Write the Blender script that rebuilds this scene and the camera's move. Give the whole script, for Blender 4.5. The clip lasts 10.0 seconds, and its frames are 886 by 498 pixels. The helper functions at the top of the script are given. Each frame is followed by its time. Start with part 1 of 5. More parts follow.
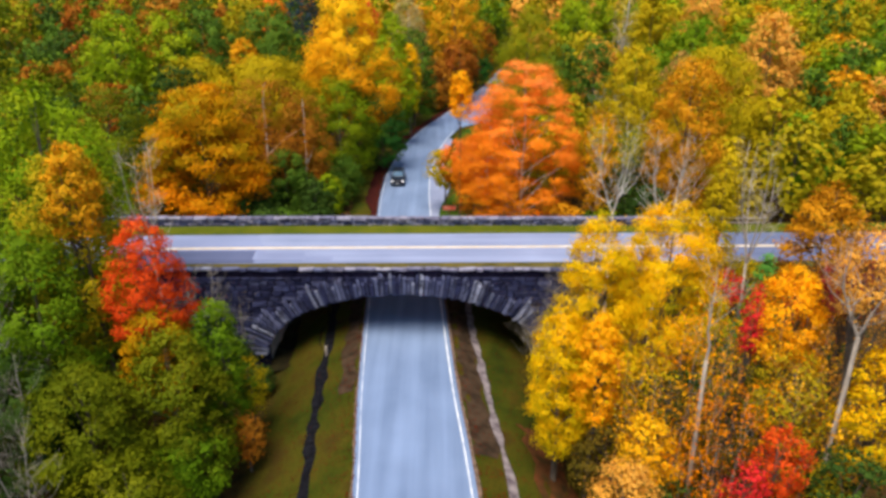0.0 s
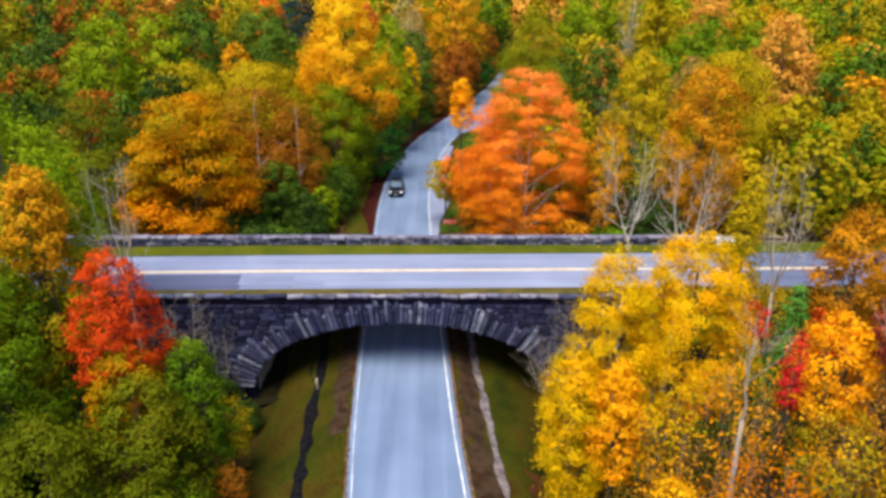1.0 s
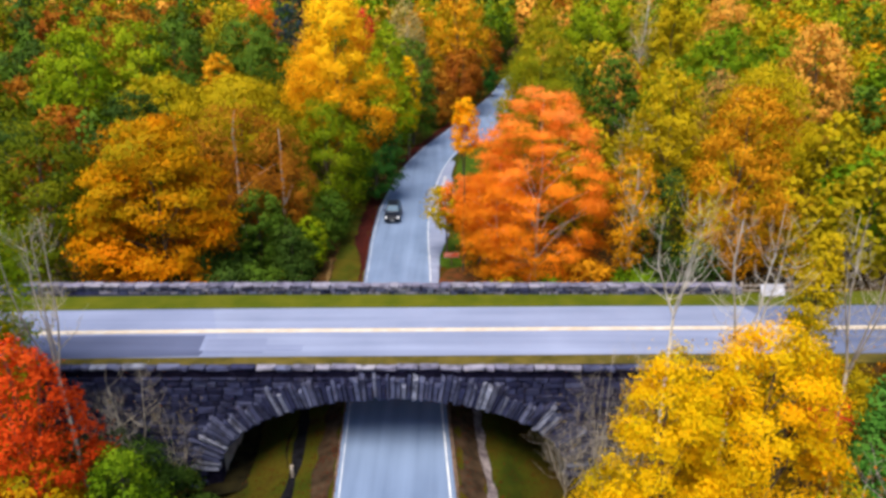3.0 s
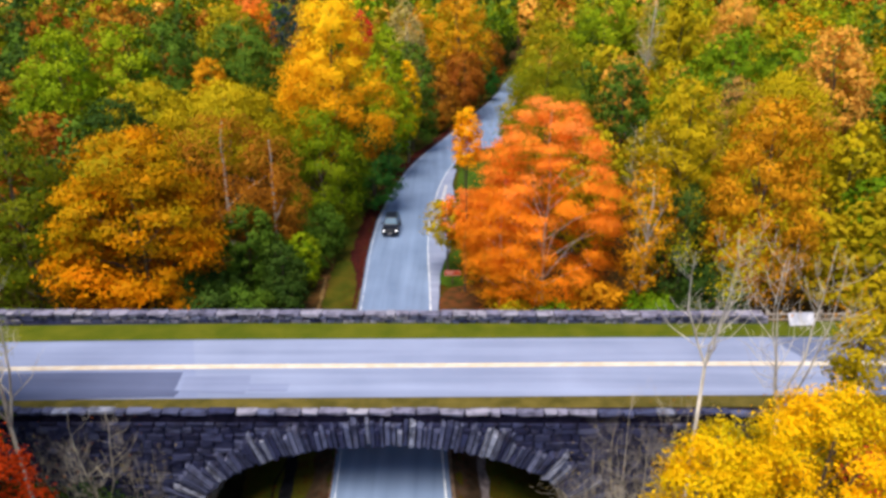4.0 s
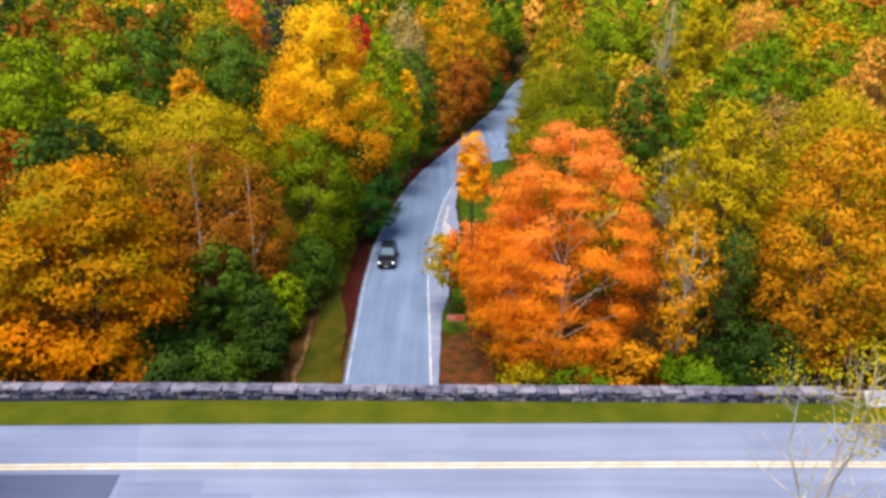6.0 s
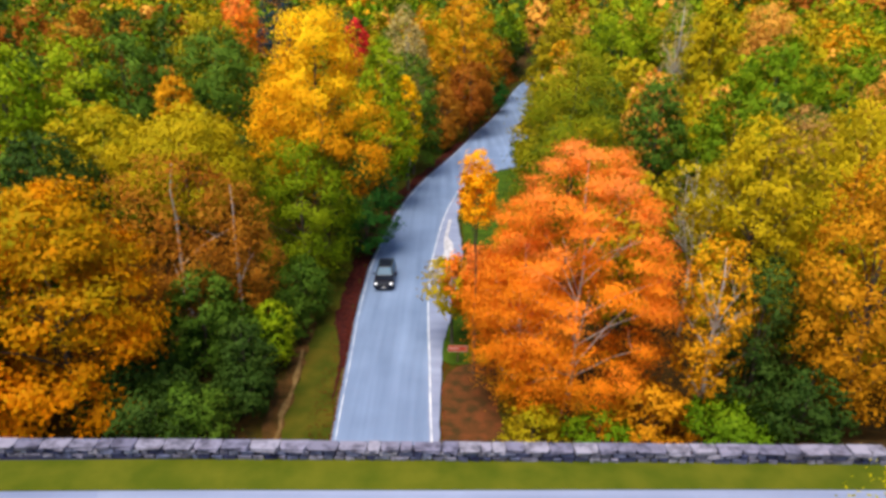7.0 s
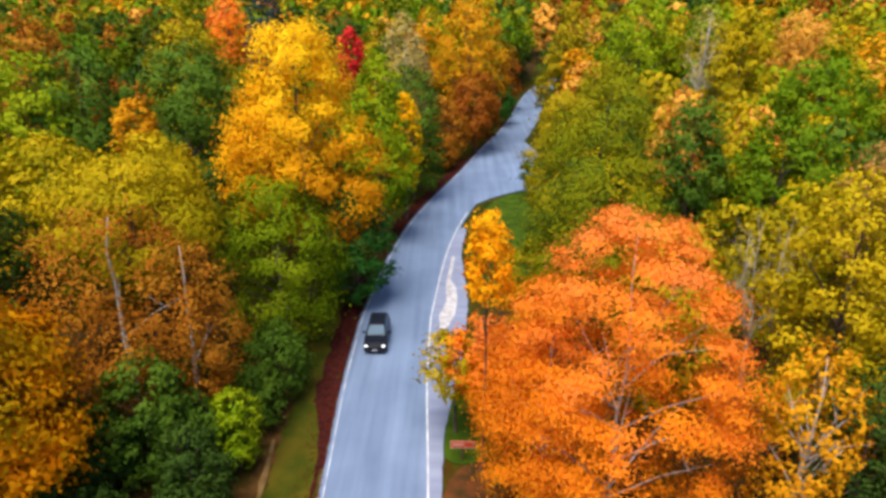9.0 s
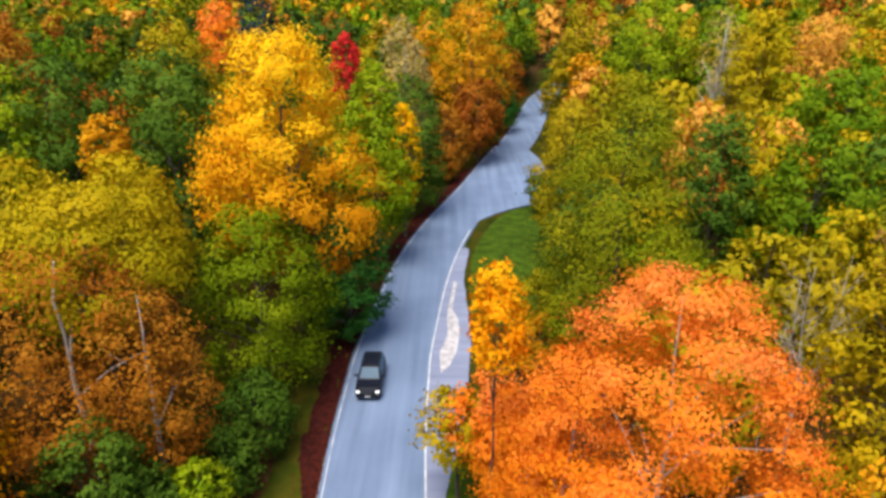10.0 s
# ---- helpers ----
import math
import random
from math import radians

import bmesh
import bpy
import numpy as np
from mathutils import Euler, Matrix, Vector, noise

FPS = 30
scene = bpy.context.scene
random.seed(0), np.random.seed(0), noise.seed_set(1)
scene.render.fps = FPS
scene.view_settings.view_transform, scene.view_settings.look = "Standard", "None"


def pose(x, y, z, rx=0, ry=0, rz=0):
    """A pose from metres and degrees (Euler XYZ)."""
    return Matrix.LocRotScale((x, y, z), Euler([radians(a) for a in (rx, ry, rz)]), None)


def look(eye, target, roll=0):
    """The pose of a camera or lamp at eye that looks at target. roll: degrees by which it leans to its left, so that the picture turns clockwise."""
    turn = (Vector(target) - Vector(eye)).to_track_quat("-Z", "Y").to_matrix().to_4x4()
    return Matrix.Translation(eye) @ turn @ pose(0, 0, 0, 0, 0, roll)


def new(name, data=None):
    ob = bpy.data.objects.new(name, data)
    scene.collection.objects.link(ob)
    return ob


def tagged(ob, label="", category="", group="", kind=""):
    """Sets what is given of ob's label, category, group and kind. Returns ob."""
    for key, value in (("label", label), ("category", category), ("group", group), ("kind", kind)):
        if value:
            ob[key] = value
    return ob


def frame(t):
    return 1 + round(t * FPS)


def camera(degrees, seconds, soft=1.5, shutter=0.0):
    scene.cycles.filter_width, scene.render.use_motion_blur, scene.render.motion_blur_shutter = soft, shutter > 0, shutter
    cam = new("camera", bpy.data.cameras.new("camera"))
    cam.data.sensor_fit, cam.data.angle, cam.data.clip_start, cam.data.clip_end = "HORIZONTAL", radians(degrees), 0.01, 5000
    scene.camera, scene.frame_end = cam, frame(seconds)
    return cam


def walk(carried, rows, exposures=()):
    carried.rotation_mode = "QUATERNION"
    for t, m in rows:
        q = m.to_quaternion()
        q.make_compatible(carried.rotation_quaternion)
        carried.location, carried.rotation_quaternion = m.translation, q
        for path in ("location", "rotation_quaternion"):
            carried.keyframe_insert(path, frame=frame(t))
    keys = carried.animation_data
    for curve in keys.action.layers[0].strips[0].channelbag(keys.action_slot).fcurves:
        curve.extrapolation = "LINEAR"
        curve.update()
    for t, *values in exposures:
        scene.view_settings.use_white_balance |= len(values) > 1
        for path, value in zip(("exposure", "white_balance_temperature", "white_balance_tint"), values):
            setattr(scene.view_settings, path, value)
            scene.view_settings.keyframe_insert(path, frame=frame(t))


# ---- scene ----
cam = camera(68.7, 10.0, soft=3.3)
METRES, EYE, TILT, LEAN, TURN = 45.0, 25.0, -22.0, 0.0, 0.0
ROWS = [
    (0.0, 0.0, 0.0, 0.0, -0.0, 0.0, 0.0),
    (0.5, 0.0008, 0.0386, 0.0191, 0.02, -0.01, 0.01),
    (1.0, 0.0013, 0.0783, 0.0391, 0.06, -0.01, 0.03),
    (1.5, 0.002, 0.1194, 0.059, 0.08, 0.02, 0.02),
    (2.0, 0.0023, 0.1612, 0.0793, 0.11, 0.04, 0.03),
    (2.5, 0.0032, 0.2029, 0.0982, 0.17, 0.08, 0.02),
    (4.0, 0.0037, 0.3239, 0.1527, 0.29, 0.15, -0.06),
    (4.5, 0.0032, 0.364, 0.1703, 0.32, 0.2, -0.1),
    (5.0, 0.0027, 0.4046, 0.1888, 0.36, 0.23, -0.16),
    (5.5, 0.002, 0.4458, 0.2077, 0.38, 0.25, -0.22),
    (7.0, 0.0018, 0.5813, 0.2695, 0.58, 0.25, -0.32),
    (7.5, 0.002, 0.6294, 0.2937, 0.64, 0.23, -0.35),
    (8.0, 0.002, 0.6794, 0.3181, 0.72, 0.27, -0.37),
    (8.5, 0.0014, 0.7313, 0.3436, 0.77, 0.28, -0.41),
    (9.0, 0.0005, 0.7864, 0.3704, 0.83, 0.25, -0.46),
    (9.5, -0.0001, 0.8441, 0.3976, 0.89, 0.24, -0.48),
    (10.0, -0.0005, 0.9043, 0.4264, 0.96, 0.25, -0.5),
]
walk(cam, [(t, pose(0, 0, EYE, TILT, LEAN, TURN) @ pose(METRES * x, METRES * y, METRES * z, 90 + pitch, roll, yaw)) for t, x, y, z, yaw, pitch, roll in ROWS])

# ---- light ----
scene.view_settings.exposure = 0.78
world = bpy.data.worlds.new("sky")
scene.world = world
world.use_nodes = True
wn = world.node_tree
sky = wn.nodes.new("ShaderNodeTexSky")
sky.sky_type, sky.sun_disc = "NISHITA", False
SUN_UP, SUN_ROUND = 70.0, 212.0
sky.sun_elevation, sky.sun_rotation = radians(SUN_UP), radians(SUN_ROUND)
sky.air_density, sky.dust_density, sky.ozone_density = 1.0, 0.8, 2.0
wn.links.new(sky.outputs[0], wn.nodes["Background"].inputs[0])
wn.nodes["Background"].inputs[1].default_value = 0.105
sun = new("sun", bpy.data.lights.new("sun", "SUN"))
sun.data.energy, sun.data.angle, sun.data.color = 2.95, radians(42), (1.0, 0.9, 0.73)
sun_way = Vector((math.sin(radians(SUN_ROUND)) * math.cos(radians(SUN_UP)), math.cos(radians(SUN_ROUND)) * math.cos(radians(SUN_UP)), math.sin(radians(SUN_UP))))
sun.matrix_world = look(tuple(sun_way * 100), (0, 0, 0))


# ---- materials ----
def lin(h, k=1.0):
    v = [int(h[i:i + 2], 16) / 255 for i in (0, 2, 4)]
    return tuple(k * (c / 12.92 if c <= 0.04045 else ((c + 0.055) / 1.055) ** 2.4) for c in v) + (1.0,)


def blank(name, rough=0.8):
    m = bpy.data.materials.new(name)
    m.use_nodes = True
    t = m.node_tree
    b = t.nodes["Principled BSDF"]
    b.inputs["Roughness"].default_value = rough
    return m, t, b


def ramp(t, colours, fac):
    r = t.nodes.new("ShaderNodeValToRGB")
    e = r.color_ramp.elements
    while len(e) < len(colours):
        e.new(0.5)
    for i, c in enumerate(colours):
        e[i].position, e[i].color = i / max(1, len(colours) - 1), c
    t.links.new(fac, r.inputs[0])
    return r.outputs[0]


def noise_of(t, scale, detail=4.0, vec=None, stretch=None):
    n = t.nodes.new("ShaderNodeTexNoise")
    n.inputs["Scale"].default_value, n.inputs["Detail"].default_value = scale, detail
    if vec is None:
        vec = t.nodes.new("ShaderNodeTexCoord").outputs["Object"]
    if stretch:
        mp = t.nodes.new("ShaderNodeMapping")
        mp.inputs["Scale"].default_value = stretch
        t.links.new(vec, mp.inputs[0])
        vec = mp.outputs[0]
    t.links.new(vec, n.inputs["Vector"])
    return n.outputs["Fac"]


def arith(t, op, a, b):
    n = t.nodes.new("ShaderNodeMath")
    n.operation = op
    for i, v in enumerate((a, b)):
        if isinstance(v, (int, float)):
            n.inputs[i].default_value = v
        else:
            t.links.new(v, n.inputs[i])
    return n.outputs[0]


def blend(t, a, b, fac):
    n = t.nodes.new("ShaderNodeMix")
    n.data_type = "RGBA"
    for v, s in ((fac, n.inputs[0]), (a, n.inputs[6]), (b, n.inputs[7])):
        if isinstance(v, (int, float, tuple)):
            s.default_value = v
        else:
            t.links.new(v, s)
    return n.outputs[2]


def spread(t, v, lo, hi):
    n = t.nodes.new("ShaderNodeMapRange")
    n.inputs[1].default_value, n.inputs[2].default_value = lo, hi
    t.links.new(v, n.inputs[0])
    return n.outputs[0]


def relief(t, b, height, strength=0.5, distance=0.05):
    n = t.nodes.new("ShaderNodeBump")
    n.inputs["Strength"].default_value, n.inputs["Distance"].default_value = strength, distance
    t.links.new(height, n.inputs["Height"])
    t.links.new(n.outputs[0], b.inputs["Normal"])


def leaf_material(name, colours, patch=0.3, through_light=0.5, full=0.86, turned=0.15, blue=0.5):
    """Leaves coloured in patches; turned: how much the colour follows the height in the crown."""
    m, t, b = blank(name, 0.55)
    isle = t.nodes.new("ShaderNodeNewGeometry").outputs["Random Per Island"]
    rnd = t.nodes.new("ShaderNodeObjectInfo").outputs["Random"]
    big = spread(t, noise_of(t, patch, 3.0), 0.39, 0.61)
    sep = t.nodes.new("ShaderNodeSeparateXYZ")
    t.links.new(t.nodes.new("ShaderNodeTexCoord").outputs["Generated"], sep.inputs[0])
    tone = t.nodes.new("ShaderNodeAttribute")
    tone.attribute_name = "tone"
    rest = 1.0 - turned
    fac = arith(t, "ADD", arith(t, "MULTIPLY", big, 0.2 * rest), arith(t, "MULTIPLY", isle, 0.12 * rest))
    fac = arith(t, "ADD", fac, arith(t, "MULTIPLY", tone.outputs["Fac"], 0.5 * rest))
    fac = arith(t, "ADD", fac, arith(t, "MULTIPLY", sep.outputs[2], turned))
    fac = arith(t, "ADD", fac, arith(t, "MULTIPLY", rnd, 0.18 * rest))
    col = ramp(t, [tuple(v * w for v, w in zip(lin(c, full), (1.0, 1.0, blue, 1.0))) for c in colours], fac)
    hsv = t.nodes.new("ShaderNodeHueSaturation")
    t.links.new(col, hsv.inputs["Color"])
    t.links.new(spread_to(t, isle, 0.93, 1.06), hsv.inputs["Value"])
    t.links.new(hsv.outputs[0], b.inputs["Base Color"])
    b.inputs["Specular IOR Level"].default_value = 0.03
    tr = t.nodes.new("ShaderNodeBsdfTranslucent")
    t.links.new(hsv.outputs[0], tr.inputs[0])
    mix = t.nodes.new("ShaderNodeMixShader")
    mix.inputs[0].default_value = through_light
    t.links.new(b.outputs[0], mix.inputs[1])
    t.links.new(tr.outputs[0], mix.inputs[2])
    t.links.new(mix.outputs[0], t.nodes["Material Output"].inputs[0])
    return m


def spread_to(t, v, lo, hi):
    n = t.nodes.new("ShaderNodeMapRange")
    n.inputs[3].default_value, n.inputs[4].default_value = lo, hi
    t.links.new(v, n.inputs[0])
    return n.outputs[0]


PALETTES = {
    "coral": ("5e7a20", "a48a22", "ee8c1c", "ff962a", "ff943e", "ff985e", "ffa880"),
    "orange": ("fa800a", "f0880e", "d69012", "a28c16", "66781a"),
    "gold": ("ba6e18", "de8e1e", "f4b020", "ffce28", "ffe03c"),
    "yellow": ("9aa21a", "ccb41c", "f2c41d", "ffc21d", "ffa01a"),
    "yellow_green": ("7c861a", "9c961c", "bca41e", "d0b024", "aca01f"),
    "green": ("42641a", "547a1a", "6c8c1e", "849a24", "5c801c"),
    "forest_green": ("22361a", "304822", "3e562a", "4c6430", "2a4020"),
    "leaf_green": ("587e18", "74941b", "92a620", "a8b228", "7e961e"),
    "deep_green": ("345022", "426228", "54722e", "648034", "4a682a"),
    "evergreen": ("1d4426", "295a30", "366a38", "467a42", "234c2c"),
    "olive": ("74781c", "96901c", "b09c22", "c2a62a", "9c921e"),
    "olive_green": ("5e701a", "76821c", "90901f", "a69a24", "828a1e"),
    "brown": ("6c3e18", "985620", "b26e2a", "c08638", "7c5022"),
    "russet": ("6a3018", "8a4420", "a45a28", "b0702e", "743a1e"),
    "rust": ("9c7220", "c6861e", "e09c22", "eaae2e", "b0901f"),
    "amber": ("745216", "a66e1a", "cc8820", "e4a02a", "92701a"),
    "red": ("c0401a", "e44a22", "fa5a2c", "ff7038", "d86426"),
    "crimson": ("a01430", "cc1e3c", "e8344c", "e04434", "b42234"),
    "wine": ("7a2838", "983448", "b04858", "b85a4a", "8a3040"),
    "peach": ("c08440", "e09c50", "f0ac5e", "e8ae66", "d0944c"),
    "dusky_pink": ("9a6a50", "b47e60", "c4926e", "b08a60", "a07454"),
    "mossy_olive": ("3e4e10", "505e12", "66701a", "7a7c1c", "465412"),
    "grass_green": ("4a6212", "5e7616", "748818", "88941e", "547010"),
    "slate": ("202c32", "2a3840", "34444a", "3c4a4c", "26343a"),
    "umber": ("4a4420", "5c4e22", "6e5a28", "565024", "3e3c1e"),
    "pine": ("3c7038", "4a8444", "5c9650", "6ca45c", "447a3e"),
    "moss": ("3a5814", "4c6c18", "60801c", "748c22", "466814"),
    "flame": ("f09218", "ffa41c", "ffb220", "ffc226", "faa61c"),
    "maroon": ("34120f", "52201a", "6e2a1f", "7e3825", "42181a"),
    "dusky": ("7c6c56", "9c8870", "b8a288", "c4aa82", "8c7c62"),
}
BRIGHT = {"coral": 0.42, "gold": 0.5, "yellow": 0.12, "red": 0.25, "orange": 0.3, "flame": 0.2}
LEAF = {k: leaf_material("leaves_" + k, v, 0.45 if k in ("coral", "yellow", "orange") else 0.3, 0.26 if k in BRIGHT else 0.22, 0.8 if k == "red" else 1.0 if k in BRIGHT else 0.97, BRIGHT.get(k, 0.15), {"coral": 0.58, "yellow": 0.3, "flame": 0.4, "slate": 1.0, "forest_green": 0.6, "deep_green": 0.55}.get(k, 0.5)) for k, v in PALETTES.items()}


def bark_material(name, dark, light):
    m, t, b = blank(name, 0.85)
    n = noise_of(t, 3.0, 5.0, stretch=(1, 1, 0.25))
    t.links.new(ramp(t, [dark, light], spread(t, n, 0.35, 0.65)), b.inputs["Base Color"])
    relief(t, b, noise_of(t, 14.0, 4.0, stretch=(1, 1, 0.2)), 0.6, 0.03)
    return m


BARK_DARK = bark_material("bark_brown", lin("3a3026"), lin("6f6252"))
BARK_GREY = bark_material("bark_weathered_grey", lin("7c7064"), lin("b4a696"))
BARK_FADED = bark_material("bark_faded_grey", lin("90867a"), lin("cabeae"))
BARK_PALE = bark_material("bark_pale_grey", lin("a0968a"), lin("e4dacc"))


def asphalt(name, dark, light, along):
    m, t, b = blank(name, 0.75)
    streak = noise_of(t, 0.9, 3.0, stretch=along)
    blotch = noise_of(t, 0.22, 4.0)
    fac = arith(t, "ADD", arith(t, "MULTIPLY", streak, 0.6), arith(t, "MULTIPLY", blotch, 0.4))
    col = ramp(t, [dark, light], spread(t, fac, 0.32, 0.68))
    grit = noise_of(t, 40.0, 2.0)
    col = blend(t, col, lin("3f4248"), arith(t, "MULTIPLY", spread(t, grit, 0.5, 0.8), 0.25))
    t.links.new(col, b.inputs["Base Color"])
    relief(t, b, grit, 0.3, 0.01)
    return m


ASPHALT = asphalt("old_asphalt", lin("607496"), lin("8095ba"), (1.3, 0.05, 1))
ASPHALT_DECK = asphalt("pale_bridge_asphalt", lin("76809f"), lin("969fbe"), (0.05, 1.3, 1))
ASPHALT_MID = asphalt("worn_grey_asphalt", lin("707a9c"), lin("8e98ba"), (0.05, 1.3, 1))
ASPHALT_PATCH = asphalt("grey_patched_asphalt", lin("444c6c"), lin("5e6688"), (0.05, 1.3, 1))
ASPHALT_WORN = asphalt("worn_lane_asphalt", lin("6c7596"), lin("8a93b4"), (0.05, 1.3, 1))
ASPHALT_DARK = asphalt("dark_road_asphalt", lin("505a7a"), lin("707a9a"), (0.05, 1.3, 1))


def plain(name, a, b2, scale=2.0, rough=0.7, bump=0.0):
    m, t, b = blank(name, rough)
    if rough >= 0.9:
        b.inputs["Specular IOR Level"].default_value = 0.08
    n = noise_of(t, scale, 5.0)
    t.links.new(ramp(t, [a, b2], spread(t, n, 0.35, 0.65)), b.inputs["Base Color"])
    if bump:
        relief(t, b, noise_of(t, scale * 6, 4.0), bump, 0.02)
    return m


WHITE_LINE = plain("white_road_paint", lin("b4bccc"), lin("eef0f4"), 1.1, 0.6)
FADED_LINE = plain("faded_white_road_paint", lin("96a2bc"), lin("dfe4ee"), 0.7, 0.6)
YELLOW_LINE = plain("yellow_road_paint", lin("e8cc9e"), lin("f8e8cc"), 1.5, 0.6)
GRAVEL = plain("pale_gravel_shoulder", lin("544638"), lin("80685a"), 3.0, 0.9, 0.6)
SAND = plain("white_sandy_wash", lin("a4a2aa"), lin("d0ced6"), 2.0, 0.9, 0.4)
RUSSET = plain("russet_leafy_ground", lin("40321a"), lin("6c3e22"), 1.1, 0.95, 0.9)
SOIL = plain("brown_leafy_soil", lin("3e3014"), lin("664624"), 1.2, 0.95, 0.9)
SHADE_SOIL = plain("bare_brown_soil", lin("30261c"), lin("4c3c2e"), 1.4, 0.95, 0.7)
# Near-black earth: the shade under the bridge vault is put into this colour.
VAULT_SHADE = plain("vault_shade_earth", lin("16140c"), lin("2a2614"), 1.2, 0.95, 0.7)
TRACK = plain("worn_earth_track", lin("6a5230"), lin("866c44"), 1.6, 0.95, 0.6)
LITTER = plain("maroon_leaf_litter", lin("2c1210"), lin("4c201c"), 2.5, 0.9, 0.8)
# Near-black stone for the left gutter.
DITCH = plain("near_black_gutter_stone", lin("0b0b0e"), lin("1c1c22"), 2.5, 0.95, 0.8)
GUTTER = plain("grey_brown_gutter_stone", lin("5c5258"), lin("8e8486"), 2.5, 0.9, 0.8)
METAL_DARK = plain("dark_metal", lin("2a2a2c"), lin("3a3a3e"), 8.0, 0.5)


def ground_material():
    m, t, b = blank("grass_and_forest_floor", 0.95)
    b.inputs["Specular IOR Level"].default_value = 0.08
    grass = ramp(t, [lin("2a3208"), lin("3c400a"), lin("4a420e"), lin("423210")], spread(t, noise_of(t, 0.35, 5.0), 0.3, 0.7))
    fine = noise_of(t, 7.0, 4.0)
    grass = blend(t, grass, lin("283209"), arith(t, "MULTIPLY", spread(t, fine, 0.45, 0.7), 0.6))
    leafy = ramp(t, [lin("2a2214"), lin("3e3018"), lin("503819"), lin("30301a")], spread(t, noise_of(t, 1.2, 5.0), 0.3, 0.7))
    wood = t.nodes.new("ShaderNodeAttribute")
    wood.attribute_name = "woodland"
    col = blend(t, grass, leafy, wood.outputs["Fac"])
    t.links.new(col, b.inputs["Base Color"])
    relief(t, b, fine, 0.9, 0.08)
    return m


GROUND = ground_material()
LAWN = plain("mown_grass", lin("4a540f"), lin("5e6016"), 0.6, 0.95, 0.9)
VERGE = plain("olive_verge_grass", lin("3a420c"), lin("564e14"), 0.5, 0.95, 0.9)
LAWN_DRY = plain("dry_grass", lin("4a441c"), lin("665a2a"), 0.9, 0.95, 0.9)
LAWN_DEEP = plain("lush_grass", lin("30440e"), lin("486014"), 0.8, 0.95, 0.9)


def stone_material(name, cols, rough=0.9):
    m, t, b = blank(name, rough)
    b.inputs["Specular IOR Level"].default_value = 0.2
    rnd = t.nodes.new("ShaderNodeObjectInfo").outputs["Random"]
    isle = t.nodes.new("ShaderNodeNewGeometry").outputs["Random Per Island"]
    pos = t.nodes.new("ShaderNodeNewGeometry").outputs["Position"]
    f = arith(t, "FRACT", arith(t, "ADD", rnd, isle), 0.0)
    col = ramp(t, [lin(c) for c in cols], f)
    n = noise_of(t, 2.2, 6.0, vec=pos)
    col = blend(t, col, lin("1d1a2a"), arith(t, "MULTIPLY", spread(t, n, 0.45, 0.7), 0.75))
    pale = noise_of(t, 1.1, 5.0, vec=pos)
    col = blend(t, col, lin("8a88a0"), arith(t, "MULTIPLY", spread(t, pale, 0.6, 0.75), 0.22))
    t.links.new(col, b.inputs["Base Color"])
    relief(t, b, noise_of(t, 9.0, 5.0, vec=pos), 0.8, 0.04)
    return m


STONE = stone_material("weathered_dark_stone", ("20223e", "2e3050", "404466", "262846", "565a7a"))
RING_STONE = stone_material("grey_arch_stone", ("2c2f50", "464a6a", "6a6e8c", "34385a", "9ca0b6"))
CAP_STONE = stone_material("pale_cap_stone", ("74728a", "868298", "9894a6", "6c6a82", "a6a2b0"))
# Pale unseen lining, added to bounce light onto the road under the arch.
BOUNCE_STONE = plain("pale_bounce_vault_stone", lin("8c8880"), lin("b4b0a6"), 1.6, 0.9, 0.6)
MORTAR = plain("dark_mortar", lin("131122"), lin("242034"), 3.0, 0.95, 0.6)


# ---- building helpers ----
def mesh_of(name, verts, faces, mat=None, smooth=False):
    me = bpy.data.meshes.new(name)
    me.from_pydata([tuple(v) for v in verts], [], faces)
    if mat:
        me.materials.append(mat)
    if smooth:
        me.polygons.foreach_set("use_smooth", [True] * len(me.polygons))
    me.update()
    return me


def quads_mesh(name, co, mat, nr=None, tone=None):
    """co: n x 4 x 3 corners."""
    n = len(co)
    me = bpy.data.meshes.new(name)
    me.vertices.add(4 * n)
    me.vertices.foreach_set("co", np.asarray(co, dtype=np.float32).ravel())
    me.loops.add(4 * n)
    me.loops.foreach_set("vertex_index", np.arange(4 * n, dtype=np.int32))
    me.polygons.add(n)
    me.polygons.foreach_set("loop_start", np.arange(0, 4 * n, 4, dtype=np.int32))
    me.polygons.foreach_set("loop_total", np.full(n, 4, dtype=np.int32))
    me.update(calc_edges=True)
    me.materials.append(mat)
    if tone is not None:
        me.attributes.new("tone", "FLOAT", "FACE").data.foreach_set("value", np.asarray(tone, dtype=np.float32))
    if nr is not None:
        me.normals_split_custom_set_from_vertices(np.repeat(np.asarray(nr, dtype=np.float32), 4, axis=0))
    return me


def part_of(name, me, parent, label="", m=None):
    ob = new(name, me)
    ob.parent = parent
    if m is not None:
        ob.matrix_basis = m
    if label:
        tagged(ob, label)
    return ob


def part(name, bm, material, parent, label="", smooth=False):
    me = bpy.data.meshes.new(name)
    bm.to_mesh(me)
    bm.free()
    me.materials.append(material)
    if smooth:
        me.polygons.foreach_set("use_smooth", [True] * len(me.polygons))
    return part_of(name, me, parent, label)


def box_bm(x0, x1, y0, y1, z0, z1, bevel=0.0):
    bm = bmesh.new()
    bmesh.ops.create_cube(bm, size=1.0)
    for v in bm.verts:
        v.co = Vector(((x0 + x1) / 2 + v.co.x * (x1 - x0), (y0 + y1) / 2 + v.co.y * (y1 - y0), (z0 + z1) / 2 + v.co.z * (z1 - z0)))
    if bevel:
